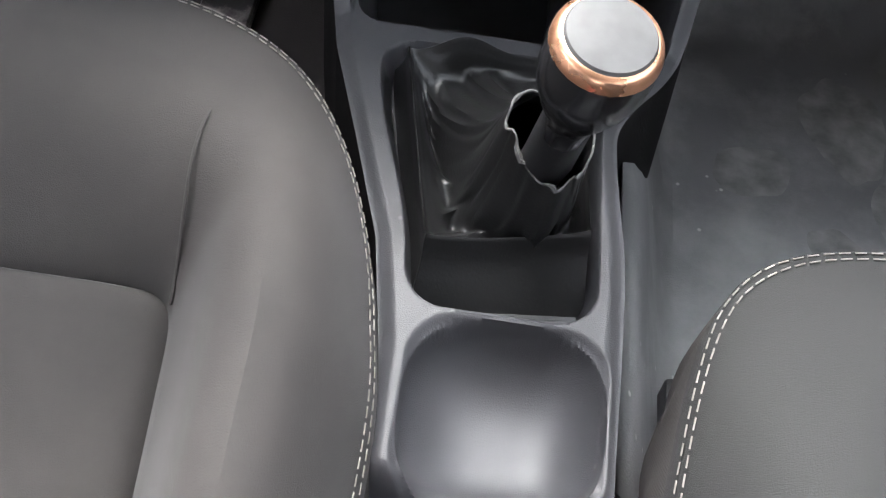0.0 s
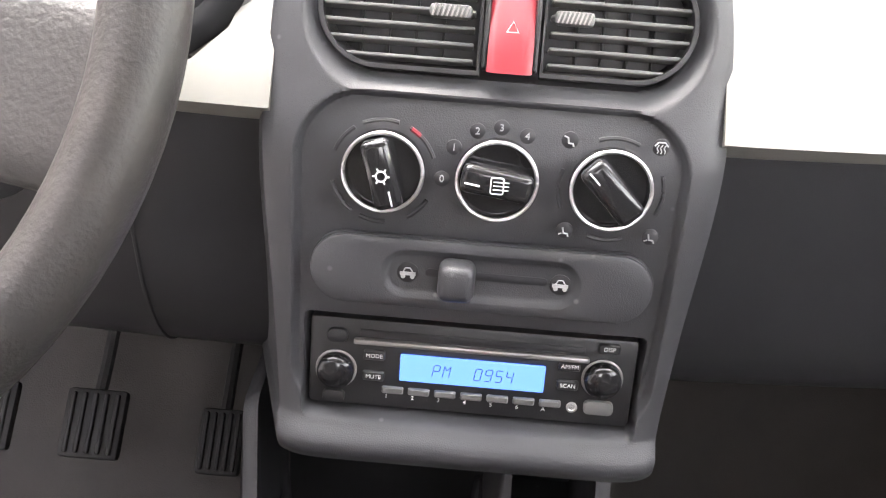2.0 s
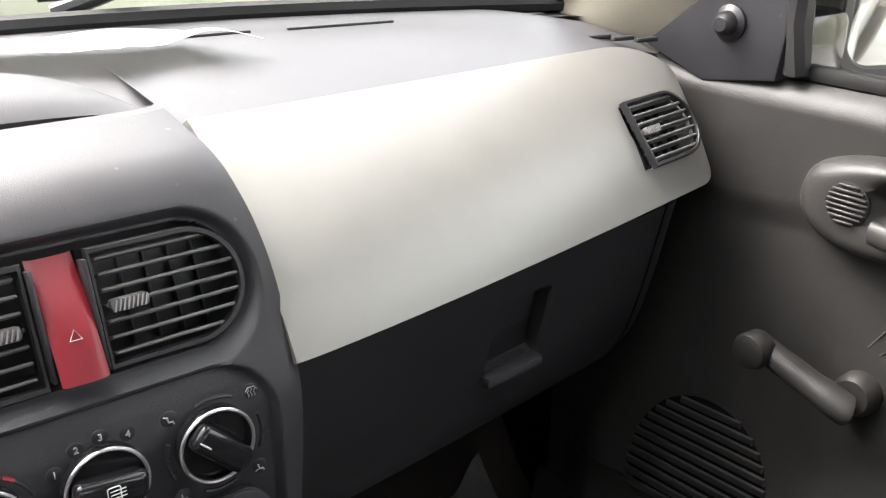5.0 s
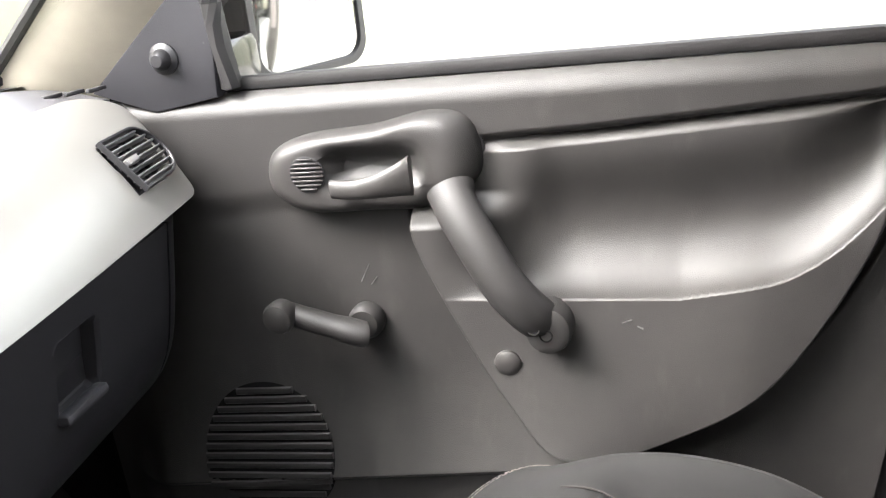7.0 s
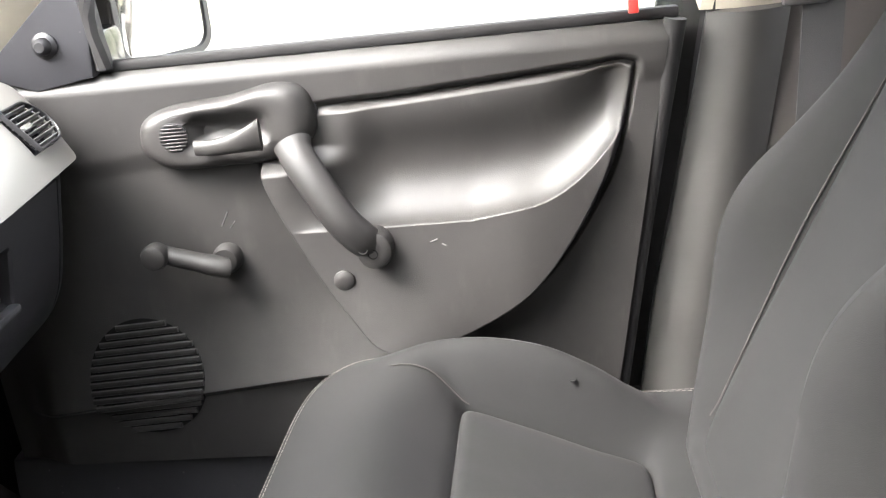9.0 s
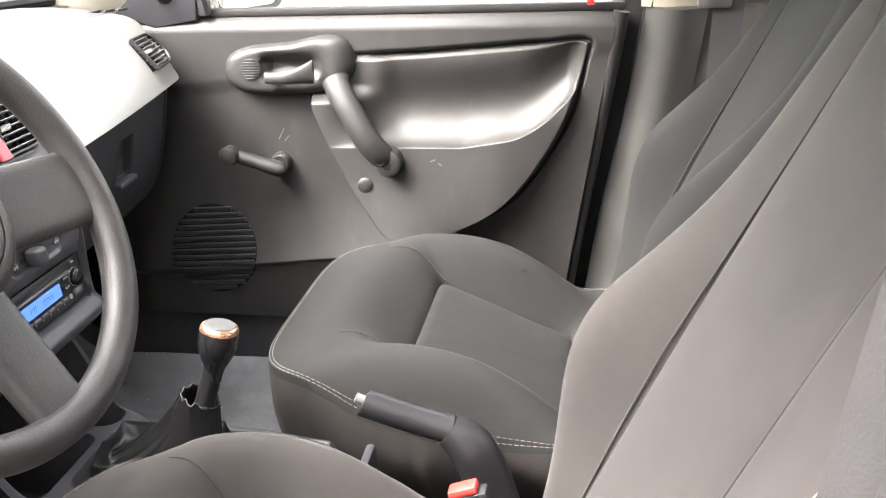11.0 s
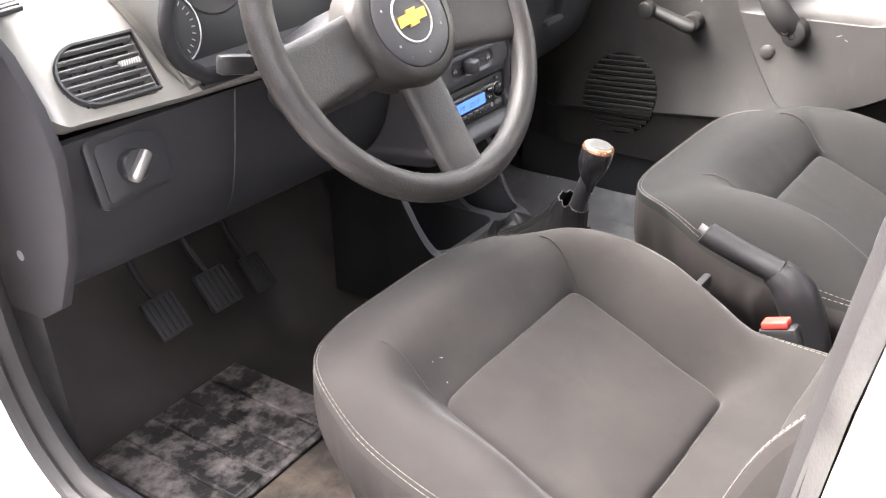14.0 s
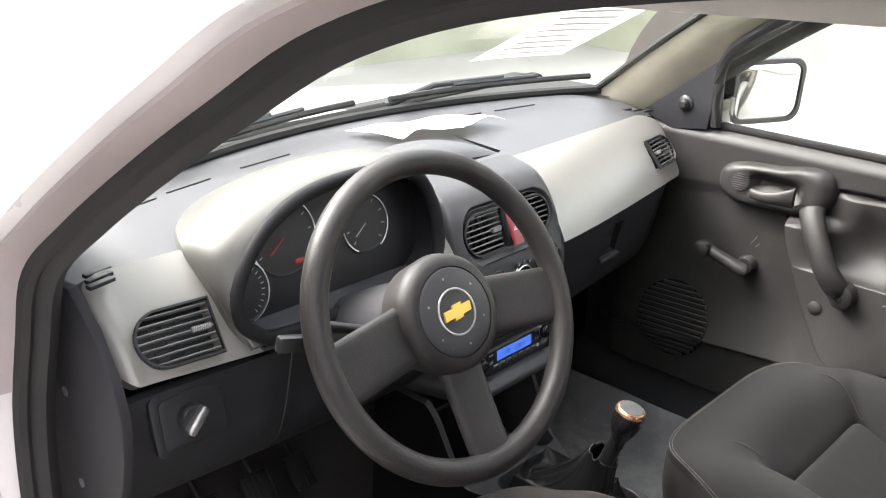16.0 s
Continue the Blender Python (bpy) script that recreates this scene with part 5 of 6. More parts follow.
def seat(label, cx, cy, cz, by, bz, recline, cloth):
    front = CUSH["b"] + (0.012 if cx > 0 else 0.0)
    who = "driver" if cx < 0 else "passenger"
    s = thing("front_seat", label, "car seat", (cx, cy, cz - 0.15), "front seats")
    m = pose(cx, cy, 0)
    top = worn_cush_top if cx < 0 else cush_top
    cu = part("cushion", soft_block(CUSH["a"], front, CUSH["ai"], CUSH["bi"], CUSH["off"], who, top, 0.03, lambda x, y: 0.168 - 0.02 * y, 320, 0.007), cloth, s, m=m)
    side_cloth(cu, 21, 320)
    bm_ = pose(cx, by, bz, 0, 0, 180) @ pose(0, 0, 0, 90 - recline)
    # the driver's outboard bolster is flattened by use
    shape = lambda x, y, q, c, s_: back_top(x, y, q, c, s_, cx < 0)
    ba = part("backrest", soft_block(BACK["a"], BACK["b"], BACK["ai"], BACK["bi"], BACK["off"], "back", shape, 0.02, lambda x, y: -0.10, 192), cloth, s, m=bm_ @ pose(0, 0.36, 0))
    side_cloth(ba, 21, 192)
    out = -1 if cx < 0 else 1
    for row in (0, 1):
        line = []
        for th in range(0, 321):
            q = 2 * math.pi * th / 320
            c, sn = math.cos(q), math.sin(q)
            n = edge_power(who, c, sn)
            ro = 1 / ((abs(c) / CUSH["a"]) ** n + (abs(sn) / front) ** n) ** (1 / n)
            ri = 1 / ((abs(c) / CUSH["ai"]) ** 16 + (abs(sn) / CUSH["bi"]) ** 16) ** (1 / 16)
            O = Vector((ro * c, ro * sn))
            I = Vector((ri * c, ri * sn + CUSH["off"])).lerp(O, 0.955)
            # both rows lie on the rolled edge, a few millimetres apart
            p = I.lerp(O, (0.28, 0.72)[row])
            z0, z1 = top(I.x, I.y, 0.955, c, sn), top(O.x, O.y, 1.0, c, sn)
            k = 1 + 0.0010 / p.length
            line.append((p.x * k, p.y * k, z0 + (z1 - z0) * (0.28, 0.72)[row] + 0.0007))
        tagged(part("stitching", stitches(line), THREAD, cu, "pale double stitching", m=m), kind="stuff")
        line = []
        for k in range(81):
            # along the outboard edge of the backrest; its own x runs against the car's
            q = radians(-70 + 110 * k / 80)
            c, sn = -out * math.cos(q), math.sin(q)
            n = edge_power("back", c, sn)
            ro = 1 / ((abs(c) / BACK["a"]) ** n + (abs(sn) / BACK["b"]) ** n) ** (1 / n)
            ri = 1 / ((abs(c) / BACK["ai"]) ** 16 + (abs(sn) / BACK["bi"]) ** 16) ** (1 / 16)
            O = Vector((ro * c, ro * sn))
            I = Vector((ri * c, ri * sn + BACK["off"])).lerp(O, 0.955)
            p = I.lerp(O, 0.5 * row)
            z0, z1 = shape(I.x, I.y, 0.955, c, sn), shape(O.x, O.y, 1.0, c, sn)
            line.append((p.x * (1 + 0.011 * row), p.y, z0 + (z1 - z0) * 0.5 * row + 0.0012))
        tagged(part("stitching", stitches(line), THREAD, ba, "pale double stitching", m=bm_ @ pose(0, 0.36, 0)), kind="stuff")
    for sx in (-1, 1):
        run = smooth_path([(sx * 0.143, 0.084, 0), (sx * 0.148, 0.12, 0), (sx * 0.150, 0.17, 0), ((0.156, 0.196, 0) if who == "driver" and sx > 0 else (sx * 0.164, 0.222, 0))], 6)
        part("seam", tube(draped(top, run, CUSH, who, -0.0003), 0.0009, 6), SEAM, cu, m=m)
        run = smooth_path([(sx * 0.121, 0.25, 0), (sx * 0.135, 0.295, 0), (sx * 0.150, 0.345, 0)], 6)
        part("seam", tube(draped(shape, run, BACK, "back", -0.0003), 0.0009, 6), SEAM, ba, m=bm_ @ pose(0, 0.36, 0))
        # the long seam between insert and bolster
        run = [(sx * (BACK["ai"] + 0.0015), -0.30 + 0.52 * k / 60, 0) for k in range(61)]
        part("seam", tube(draped(shape, run, BACK, "back", -0.0004), 0.0010, 6), SEAM, ba, m=bm_ @ pose(0, 0.36, 0))
    for dx in (-0.19, 0.19):
        rl = part("rail", rbox(0.026, 0.36, 0.028, 0.004), BLACK, s, "black steel seat rail", m=pose(cx + dx, cy - 0.10, 0.100))
        for k in range(7):
            part("rail_tooth", rbox(0.030, 0.014, 0.018, 0.002, 1), BLACK, rl, m=pose(cx + dx, cy + 0.06 - 0.045 * k, 0.116))
    arm = part("recliner", rbox(0.012, 0.15, 0.050, 0.006), BLACK, s, "black steel recliner bracket", m=pose(cx + out * 0.236, cy - 0.215, 0.225, -22))
    part("rib", rbox(0.006, 0.12, 0.006, 0.002), BLACK, arm, m=pose(cx + out * 0.243, cy - 0.222, 0.230, -22))
    part("bolt", lathe([(0.011, 0), (0.011, 0.005), (0.006, 0.008), (0.005, 0.006)], 6), RUSTB, arm, "dull rusty bolt", m=pose(cx + out * 0.241, cy - 0.166, 0.203, 0, 90 * out, 0))
    part("pan", rbox(0.35, 0.35, 0.05, 0.01), BLACK, s, "black seat pan", m=pose(cx, cy - 0.05, 0.155))
    return s


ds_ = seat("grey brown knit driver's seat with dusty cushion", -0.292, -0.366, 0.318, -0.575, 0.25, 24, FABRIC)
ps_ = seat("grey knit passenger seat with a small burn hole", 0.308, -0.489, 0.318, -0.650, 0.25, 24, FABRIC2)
rs = random.Random(4)
flecks = []
for cx_, cy_, n_ in ((-0.118, 0.115, 3), (0.02, 0.03, 2), (-0.05, -0.03, 2)):
    for k in range(n_):
        p = draped(worn_cush_top, [(cx_ + rs.gauss(0, 0.016), cy_ + rs.gauss(0, 0.016))], CUSH, "driver", 0.0004)[0]
        L, q = rs.uniform(0.001, 0.0035), rs.uniform(0, 3.1)
        flecks.append(moved(rbox_geo(L, 0.0007, 0.0003), pose(-0.292 + p[0], -0.366 + p[1], p[2] + 0.0004, 14, 0, math.degrees(q))))
tagged(part("lint", joined(*flecks), LINT, ds_, "pale specks of lint and dust"), kind="stuff")
hole = draped(cush_top, [(0.174, -0.037)], CUSH, "passenger", 0.0008)[0]
part("burn_hole", lathe([(0.0058, -0.0006), (0.0050, 0.0005), (0.0016, -0.0010)], 9, 1.0, 0.7), DULLBLACK, ps_, "small black burn hole", m=pose(0.308 + hole[0], -0.489 + hole[1], hole[2], -8, 6))
part("adjuster", rbox(0.014, 0.10, 0.024, 0.004), BLACK, ps_, "black slide adjuster lever", m=pose(0.122, -0.225, 0.135))
part("adjuster_pin", rbox(0.010, 0.05, 0.012, 0.003), CHROME, ps_, m=pose(0.136, -0.20, 0.133))


# ---- passenger door ----
door = thing("door_1", "dark grey plastic passenger door panel with map pocket", "car door", (0.62, -0.3, 0.19), kind="structure")
POCKET = smooth_path([(-0.163, 0.578, 0), (-0.207, 0.467, 0), (-0.25, 0.395, 0), (-0.300, 0.345, 0), (-0.396, 0.352, 0), (-0.502, 0.413, 0), (-0.585, 0.533, 0), (-0.620, 0.65, 0), (-0.614, 0.672, 0), (-0.56, 0.6695, 0), (-0.457, 0.6625, 0), (-0.35, 0.6555, 0), (-0.24, 0.650, 0), (-0.19, 0.635, 0)], 8, closed=True)


PK = np.array([(p.x, p.y) for p in POCKET])


def door_x(Y, Z):
    """How far to the right the door panel's face lies, for arrays of y and z."""
    Y, Z = np.asarray(Y, float), np.asarray(Z, float)
    dist, inside = np.full(Y.shape, 9.0), np.zeros(Y.shape, bool)
    for (ay, az), (by_, bz_) in zip(PK, np.roll(PK, -1, axis=0)):
        dy, dz = by_ - ay, bz_ - az
        t = np.clip(((Y - ay) * dy + (Z - az) * dz) / (dy * dy + dz * dz + 1e-12), 0, 1)
        dist = np.minimum(dist, np.hypot(Y - ay - t * dy, Z - az - t * dz))
        hit = ((az > Z) != (bz_ > Z)) & (Y < (by_ - ay) * (Z - az) / (bz_ - az + 1e-12) + ay)
        inside = inside ^ hit
    sd = np.where(inside, -dist, dist)
    ss = lambda a, b, v: (lambda t: t * t * (3 - 2 * t))(np.clip((v - a) / (b - a), 0, 1))
    X = 0.602 + 0.004 * ss(0.45, 0.66, Z)
    # the lower part swells inwards down to a crease, then falls back
    crease = 0.290 - 0.10 * (Y + 0.03)
    X = X - 0.036 * np.clip(1 - (Z - crease) / 0.17, 0, 1) ** 2 * (0.68 + 0.32 * ss(-0.010, 0.002, Z - crease)) * ss(0.24, 0.17, Y) * ss(-0.44, -0.30, Y)
    # pocket panel: proud below the ledge, hollow above it
    ledge = 0.508 - 0.14 * np.minimum(0, Y + 0.42) + 5.0 * np.clip(-0.49 - Y, 0, 1) ** 2
    body = (0.042 + 0.008 * ss(0.55, 0.36, Z)) * (1 - 0.75 * ss(0.54, 0.66, Z) * ss(-0.48, -0.58, Y)) * (1 - 0.45 * ss(-0.46, -0.60, Y))
    rise = np.clip((Z - ledge) / 0.11, 0, 1)
    hollow = np.sqrt(np.clip(1 - (1 - rise) ** 2, 0, 1)) * ss(-0.185, -0.325, Y) * ss(-0.628, -0.585, Y)
    lift = body * (1 - hollow) + (-0.020 + 0.027 * ss(0.3, 1.25, (Z - ledge) / 0.11)) * hollow
    under = ss(0.578, 0.606, Z) * ss(-0.300, -0.240, Y)
    X = X - np.where(inside, lift * (1 - 0.85 * under) * ss(0.0, -0.010, sd), 0)
    X = X + 0.007 * np.exp(-(sd / 0.0027) ** 2) * (1 - under)
    # padded rail under the window
    X = X - 0.005 * ss(0.640, 0.672, Z + 0.09 * (Y + 0.62)) * ss(0.0, 0.010, sd) + 0.016 * np.clip((Z - 0.690) / 0.024, 0, 1) ** 2
    return X


def door_mesh(ny=700, nz=500):
    y0, y1, z0, z1 = 0.260, -0.662, 0.185, 0.714
    Y, Z = np.meshgrid(np.linspace(y0, y1, ny), np.linspace(z0, z1, nz), indexing="ij")
    # the rear edge leans forward towards the sill
    Y = y0 + (Y - y0) * ((-0.665 + 0.165 * (0.722 - Z)) - y0) / (y1 - y0)
    v = np.stack([door_x(Y, Z), Y, Z], -1).reshape(-1, 3)
    i, j = np.meshgrid(np.arange(ny - 1), np.arange(nz - 1), indexing="ij")
    a = (i * nz + j).ravel()
    f = np.stack([a, a + nz, a + nz + 1, a + 1], -1)
    return v.tolist(), f.tolist()


part("panel", door_mesh(), PANEL, door, "scuffed dark grey moulded door panel", crease=85)
part("shell", rbox(0.05, 0.66, 0.50, 0.01), BODY, door, "painted door shell behind the panel", m=pose(0.660, -0.235, 0.440))
part("top_cap", shell(lambda u, v: (float(door_x(0.10 - 0.76 * u, 0.714)) + 0.030 * v, 0.10 - 0.76 * u, 0.7125 + 0.004 * math.sin(math.pi / 2 * v)), 40, 6, (0, 0, -0.004)), PANEL, door)
part("belt_seal", rbox(0.014, 0.70, 0.014, 0.004), RUBBER, door, "black rubber window seal", m=pose(0.622, -0.325, 0.7215))
wn_ = part("window_pane", shell(lambda u, v: (0.625 - 0.05 * v, 0.02 - 0.70 * u, 0.72 + 0.40 * v), 8, 8, (0.004, 0, 0)), GLASS, door, "clear side window glass")
wn_.visible_shadow = False
tri = [(0.10, 0.70), (0.025, 0.712), (0.012, 0.83), (0.02, 0.845), (0.17, 0.725)]
part("mirror_triangle", slab(tri, 0.02, 0.004), DASH, door, "dark triangular mirror trim", m=Matrix(((0, 0, -1, 0.622), (1, 0, 0, 0), (0, 1, 0, 0), (0, 0, 0, 1))))
part("mirror_knob", lathe([(0.016, 0), (0.016, 0.003), (0.011, 0.006), (0.010, 0.012), (0.006, 0.016)], 24), BLACK, door, "round mirror adjusting knob", m=pose(0.602, 0.075, 0.755, 0, -90, 0))
part("window_frame", tube(smooth_path([(0.612, 0.012, 0.72), (0.605, 0.010, 0.84), (0.60, -0.05, 0.905), (0.585, -0.2, 1.0), (0.57, -0.36, 1.07)], 6), 0.011, 8), RUBBER, door, "black window frame")


def on_door(y, z, x=0.575):
    """A pose whose own z looks into the cabin, x to the rear, y up."""
    return Matrix(((0, 0, -1, x), (-1, 0, 0, y), (0, 1, 0, z), (0, 0, 0, 1)))


bez = [(-0.105, -0.028), (-0.07, -0.046), (0.0, -0.046), (0.06, -0.044), (0.105, -0.020), (0.112, 0.012), (0.10, 0.042), (0.065, 0.050), (0.01, 0.040), (-0.06, 0.034), (-0.10, 0.020), (-0.112, -0.004)]
bezs = [(p.x, p.y) for p in smooth_path([(a, b, 0) for a, b in bez], 6, closed=True)]
BY, BZ, BX = -0.130, 0.637, 0.604


def cup_depth(x, y):
    """Depth of the finger scoop at a place of the bezel."""
    d = in_round(x, y, 0.008, 0.001, 0.050, 0.021, 0.018)
    return 0.019 * sstep(0.006, -0.018, d)


def bezel_geo():
    k, rows = len(bezs), [0.0, 0.12, 0.25, 0.38, 0.5, 0.6, 0.7, 0.78, 0.85, 0.90, 0.94, 0.97, 0.99, 1.0]
    vs, fs = [], []
    for r in rows:
        for x, y in bezs:
            h = 0.027 * math.sqrt(max(0.0, 1 - max(0.0, (r - 0.72) / 0.28) ** 2.2)) + 0.004 * sstep(0.03, 0.09, x * r) * (1 - r ** 6)
            vs.append((x * r, y * r, h - cup_depth(x * r, y * r)))
    for i in range(len(rows) - 1):
        for j in range(k):
            fs.append((i * k + j, (i + 1) * k + j, (i + 1) * k + (j + 1) % k, i * k + (j + 1) % k))
    return vs, fs


bezel = part("handle_bezel", bezel_geo(), PANEL, door, "moulded grey handle bezel with a finger scoop", m=on_door(BY, BZ, BX))
part("bezel_gap", slab([(x * 1.018, y * 1.035) for x, y in bezs], 0.004, 0.001), BLACK, door, m=on_door(BY, BZ, BX + 0.002))
part("tweeter", lathe([(0.0185, 0), (0.0185, 0.0015), (0.017, 0.002)], 28), BLACK, bezel, "small round slotted grille", m=on_door(-0.070, 0.635, 0.5785))
for k in range(8):
    y = -0.0150 + 0.0043 * k
    w = 2 * math.sqrt(max(1e-6, 0.0172 ** 2 - y * y))
    part("grille_bar", rbox(w, 0.0022, 0.0020, 0.0006, 1), PANEL, bezel, m=on_door(-0.070, 0.635 + y, 0.5755))
part("door_handle", grid(lambda u, v: (lambda q, t: (0.566 - 0.010 * math.sin(math.pi * t) - 0.006 * math.sin(q), -0.098 - 0.082 * t, 0.6225 + 0.010 * t * t + (0.0095 + 0.010 * t ** 3) * math.cos(q)))(2 * math.pi * v, u), 20, 16, cv=True, cap=True), PANEL, bezel, "grey pull handle")
part("grab_handle", tube(smooth_path([(0.572, -0.215, 0.616), (0.560, -0.222, 0.602), (0.545, -0.243, 0.570), (0.536, -0.268, 0.530), (0.540, -0.288, 0.503), (0.552, -0.301, 0.486)], 6), [0.024, 0.0235, 0.023, 0.0225] + [0.0215] * 20 + [0.0215, 0.0215, 0.021, 0.021, 0.0205, 0.020, 0.018], 20, flat=0.8, up=(1, 0, 0)), HANDLEP, door, "dark arm pull handle with an open screw hole")
part("handle_foot", lathe([(0.022, 0), (0.022, 0.022), (0.0205, 0.027), (0.016, 0.0295), (0.008, 0.030)], 28, 1.0, 1.1), HANDLEP, door, "rounded end of the arm pull", m=on_door(-0.302, 0.487, 0.562))
part("screw_hole", lathe([(0.0062, 0), (0.0062, 0.0012), (0.0052, 0.0014), (0.0046, -0.004), (0.0005, -0.0045)], 20), DULLBLACK, door, "dark open screw hole", m=on_door(-0.301, 0.484, 0.5322))
part("screw_hole", lathe([(0.0055, 0), (0.0060, 0.0016), (0.0052, 0.0022), (0.0046, -0.001)], 18), STEEL, door, "open screw hole with a bright edge", m=on_door(-0.2905, 0.4925, 0.5290))
part("screw_well", lathe([(0.0046, 0), (0.0046, 0.0014), (0.003, 0.0016)], 14), DIALP, door, m=on_door(-0.2905, 0.4925, 0.5290))
part("screw_cap", lathe([(0.013, 0), (0.013, 0.003), (0.010, 0.005), (0.004, 0.006)], 24), PANEL, door, "round plug", m=on_door(-0.257, 0.445, float(door_x(-0.257, 0.445)) + 0.001))
crank = part("window_crank", tube(smooth_path([(0.570, -0.108, 0.466), (0.567, -0.100, 0.469), (0.563, -0.060, 0.483), (0.560, -0.024, 0.496)], 5), [0.010] + [0.0155] * 7 + [0.0140] * 4 + [0.0135] * 4, 18, flat=0.85), HANDLEP, door, "dark window winder")
part("crank_hub", lathe([(0.019, 0), (0.019, 0.012), (0.015, 0.018)], 24), HANDLEP, crank, m=on_door(-0.100, 0.470, 0.602))
part("crank_knob", lathe([(0.011, 0), (0.016, 0.006), (0.017, 0.020), (0.015, 0.025), (0.011, 0.027)], 24), HANDLEP, crank, m=on_door(-0.026, 0.495, 0.565))
# speaker grille: bars on the panel's face
SPY, SPZ, SPR = 0.036, 0.312, 0.081


def on_face(y, z, proud):
    return (float(door_x(y, z)) - proud, y, z)


def spk_base(u, v):
    q = 2 * math.pi * u
    return on_face(SPY + SPR * v * math.cos(q), SPZ + SPR * v * math.sin(q), 0.0006)


# flat black disc under the bars stands for the shade in the slots
spk = part("speaker_grille", grid(spk_base, 48, 14, cu=True), DULLBLACK, door, "round slotted speaker grille")
for k in range(15):
    h = -SPR + 0.009 + k * (2 * SPR - 0.018) / 14
    w = math.sqrt(max(1e-5, (SPR - 0.001) ** 2 - h * h))

    def bar_f(u, v, h=h, w=w):
        y = SPY + w * (1 - 2 * u)
        q = 2 * math.pi * v
        p = on_face(y, SPZ + h - 0.06 * (y - SPY), 0.003)
        return (p[0] - 0.0026 * math.sin(q), p[1], p[2] + 0.0044 * math.cos(q))
    part("grille_bar", grid(bar_f, 16, 8, cv=True, cap=True), PANEL, spk)
part("edge_seal", tube(smooth_path([(0.622, -0.580, 0.19), (0.622, -0.615, 0.40), (0.618, -0.650, 0.60), (0.612, -0.670, 0.715)], 6), 0.013, 10), RUBBER, door, "black rubber seal along the door's rear edge")
nicks = []
for y, z, L, q in ((-0.372, 0.487, 0.010, 20), (-0.384, 0.481, 0.006, -30), (-0.103, 0.520, 0.022, 60), (-0.112, 0.512, 0.012, 48), (-0.243, 0.560, 0.004, 10)):
    nicks.append(moved(rbox_geo(L, 0.0011, 0.0008), on_door(y, z, float(door_x(y, z)) - 0.0004) @ pose(0, 0, 0, 0, 0, q)))
tagged(part("nick", joined(*nicks), STEEL, door, "pale nicks scratched into the plastic"), kind="stuff")
# black panel added behind the shut line to stop daylight leaking in
part("gap_block", rbox(0.012, 0.12, 0.56, 0.004), RUBBER, door, "black panel that blocks daylight behind the door edge", m=pose(0.664, -0.672, 0.47, 9.4))
part("lock_button", rbox(0.006, 0.012, 0.018, 0.002), REDB, door, "red lock button", m=pose(0.600, -0.622, 0.735))

# passenger outside mirror
mir = thing("door_mirror", "black door mirror housing outside the passenger window", "mirror", (0.74, 0.0, 0.72))
mo = [(p[0], p[1]) for p in outline(0.086, 0.066, 0.030, 8)]
mm = facing(0.785, -0.002, 0.766, -2, -26.6)
part("housing", moved(slab(mo, 0.075, 0.040, 6), pose(0, 0, 0, 180, 0, 0)), BLACK, mir, m=mm)
part("mirror_rim", ring_slab(mo, [(x * 0.87, y * 0.84) for x, y in mo], 0.006, 0.002), BLACK, mir, m=mm @ pose(0, 0, 0.0005))
part("mirror_glass", slab([(x * 0.87, y * 0.84) for x, y in mo], 0.003, 0.001), MIRROR, mir, "mirror glass", m=mm @ pose(0, 0, 0.001))
part("arm", rbox(0.08, 0.045, 0.06, 0.012), GLOSS, mir, m=pose(0.672, 0.045, 0.735))

# ---- console, lever, handbrake ----
con = thing("centre_console", "dark grey plastic centre console with tray and open bin", "console", (0, -0.15, 0.05))


CON_L = [(-0.36, -0.056), (-0.26, -0.060), (-0.20, -0.072), (-0.13, -0.096), (-0.06, -0.121), (0.0, -0.136), (0.04, -0.144), (0.14, -0.148)]
CON_R = [(-0.36, 0.058), (-0.20, 0.059), (-0.15, 0.055), (-0.12, 0.053), (-0.10, 0.054), (-0.08, 0.063), (-0.055, 0.080), (-0.03, 0.091), (0.0, 0.096), (0.04, 0.097), (0.14, 0.104)]


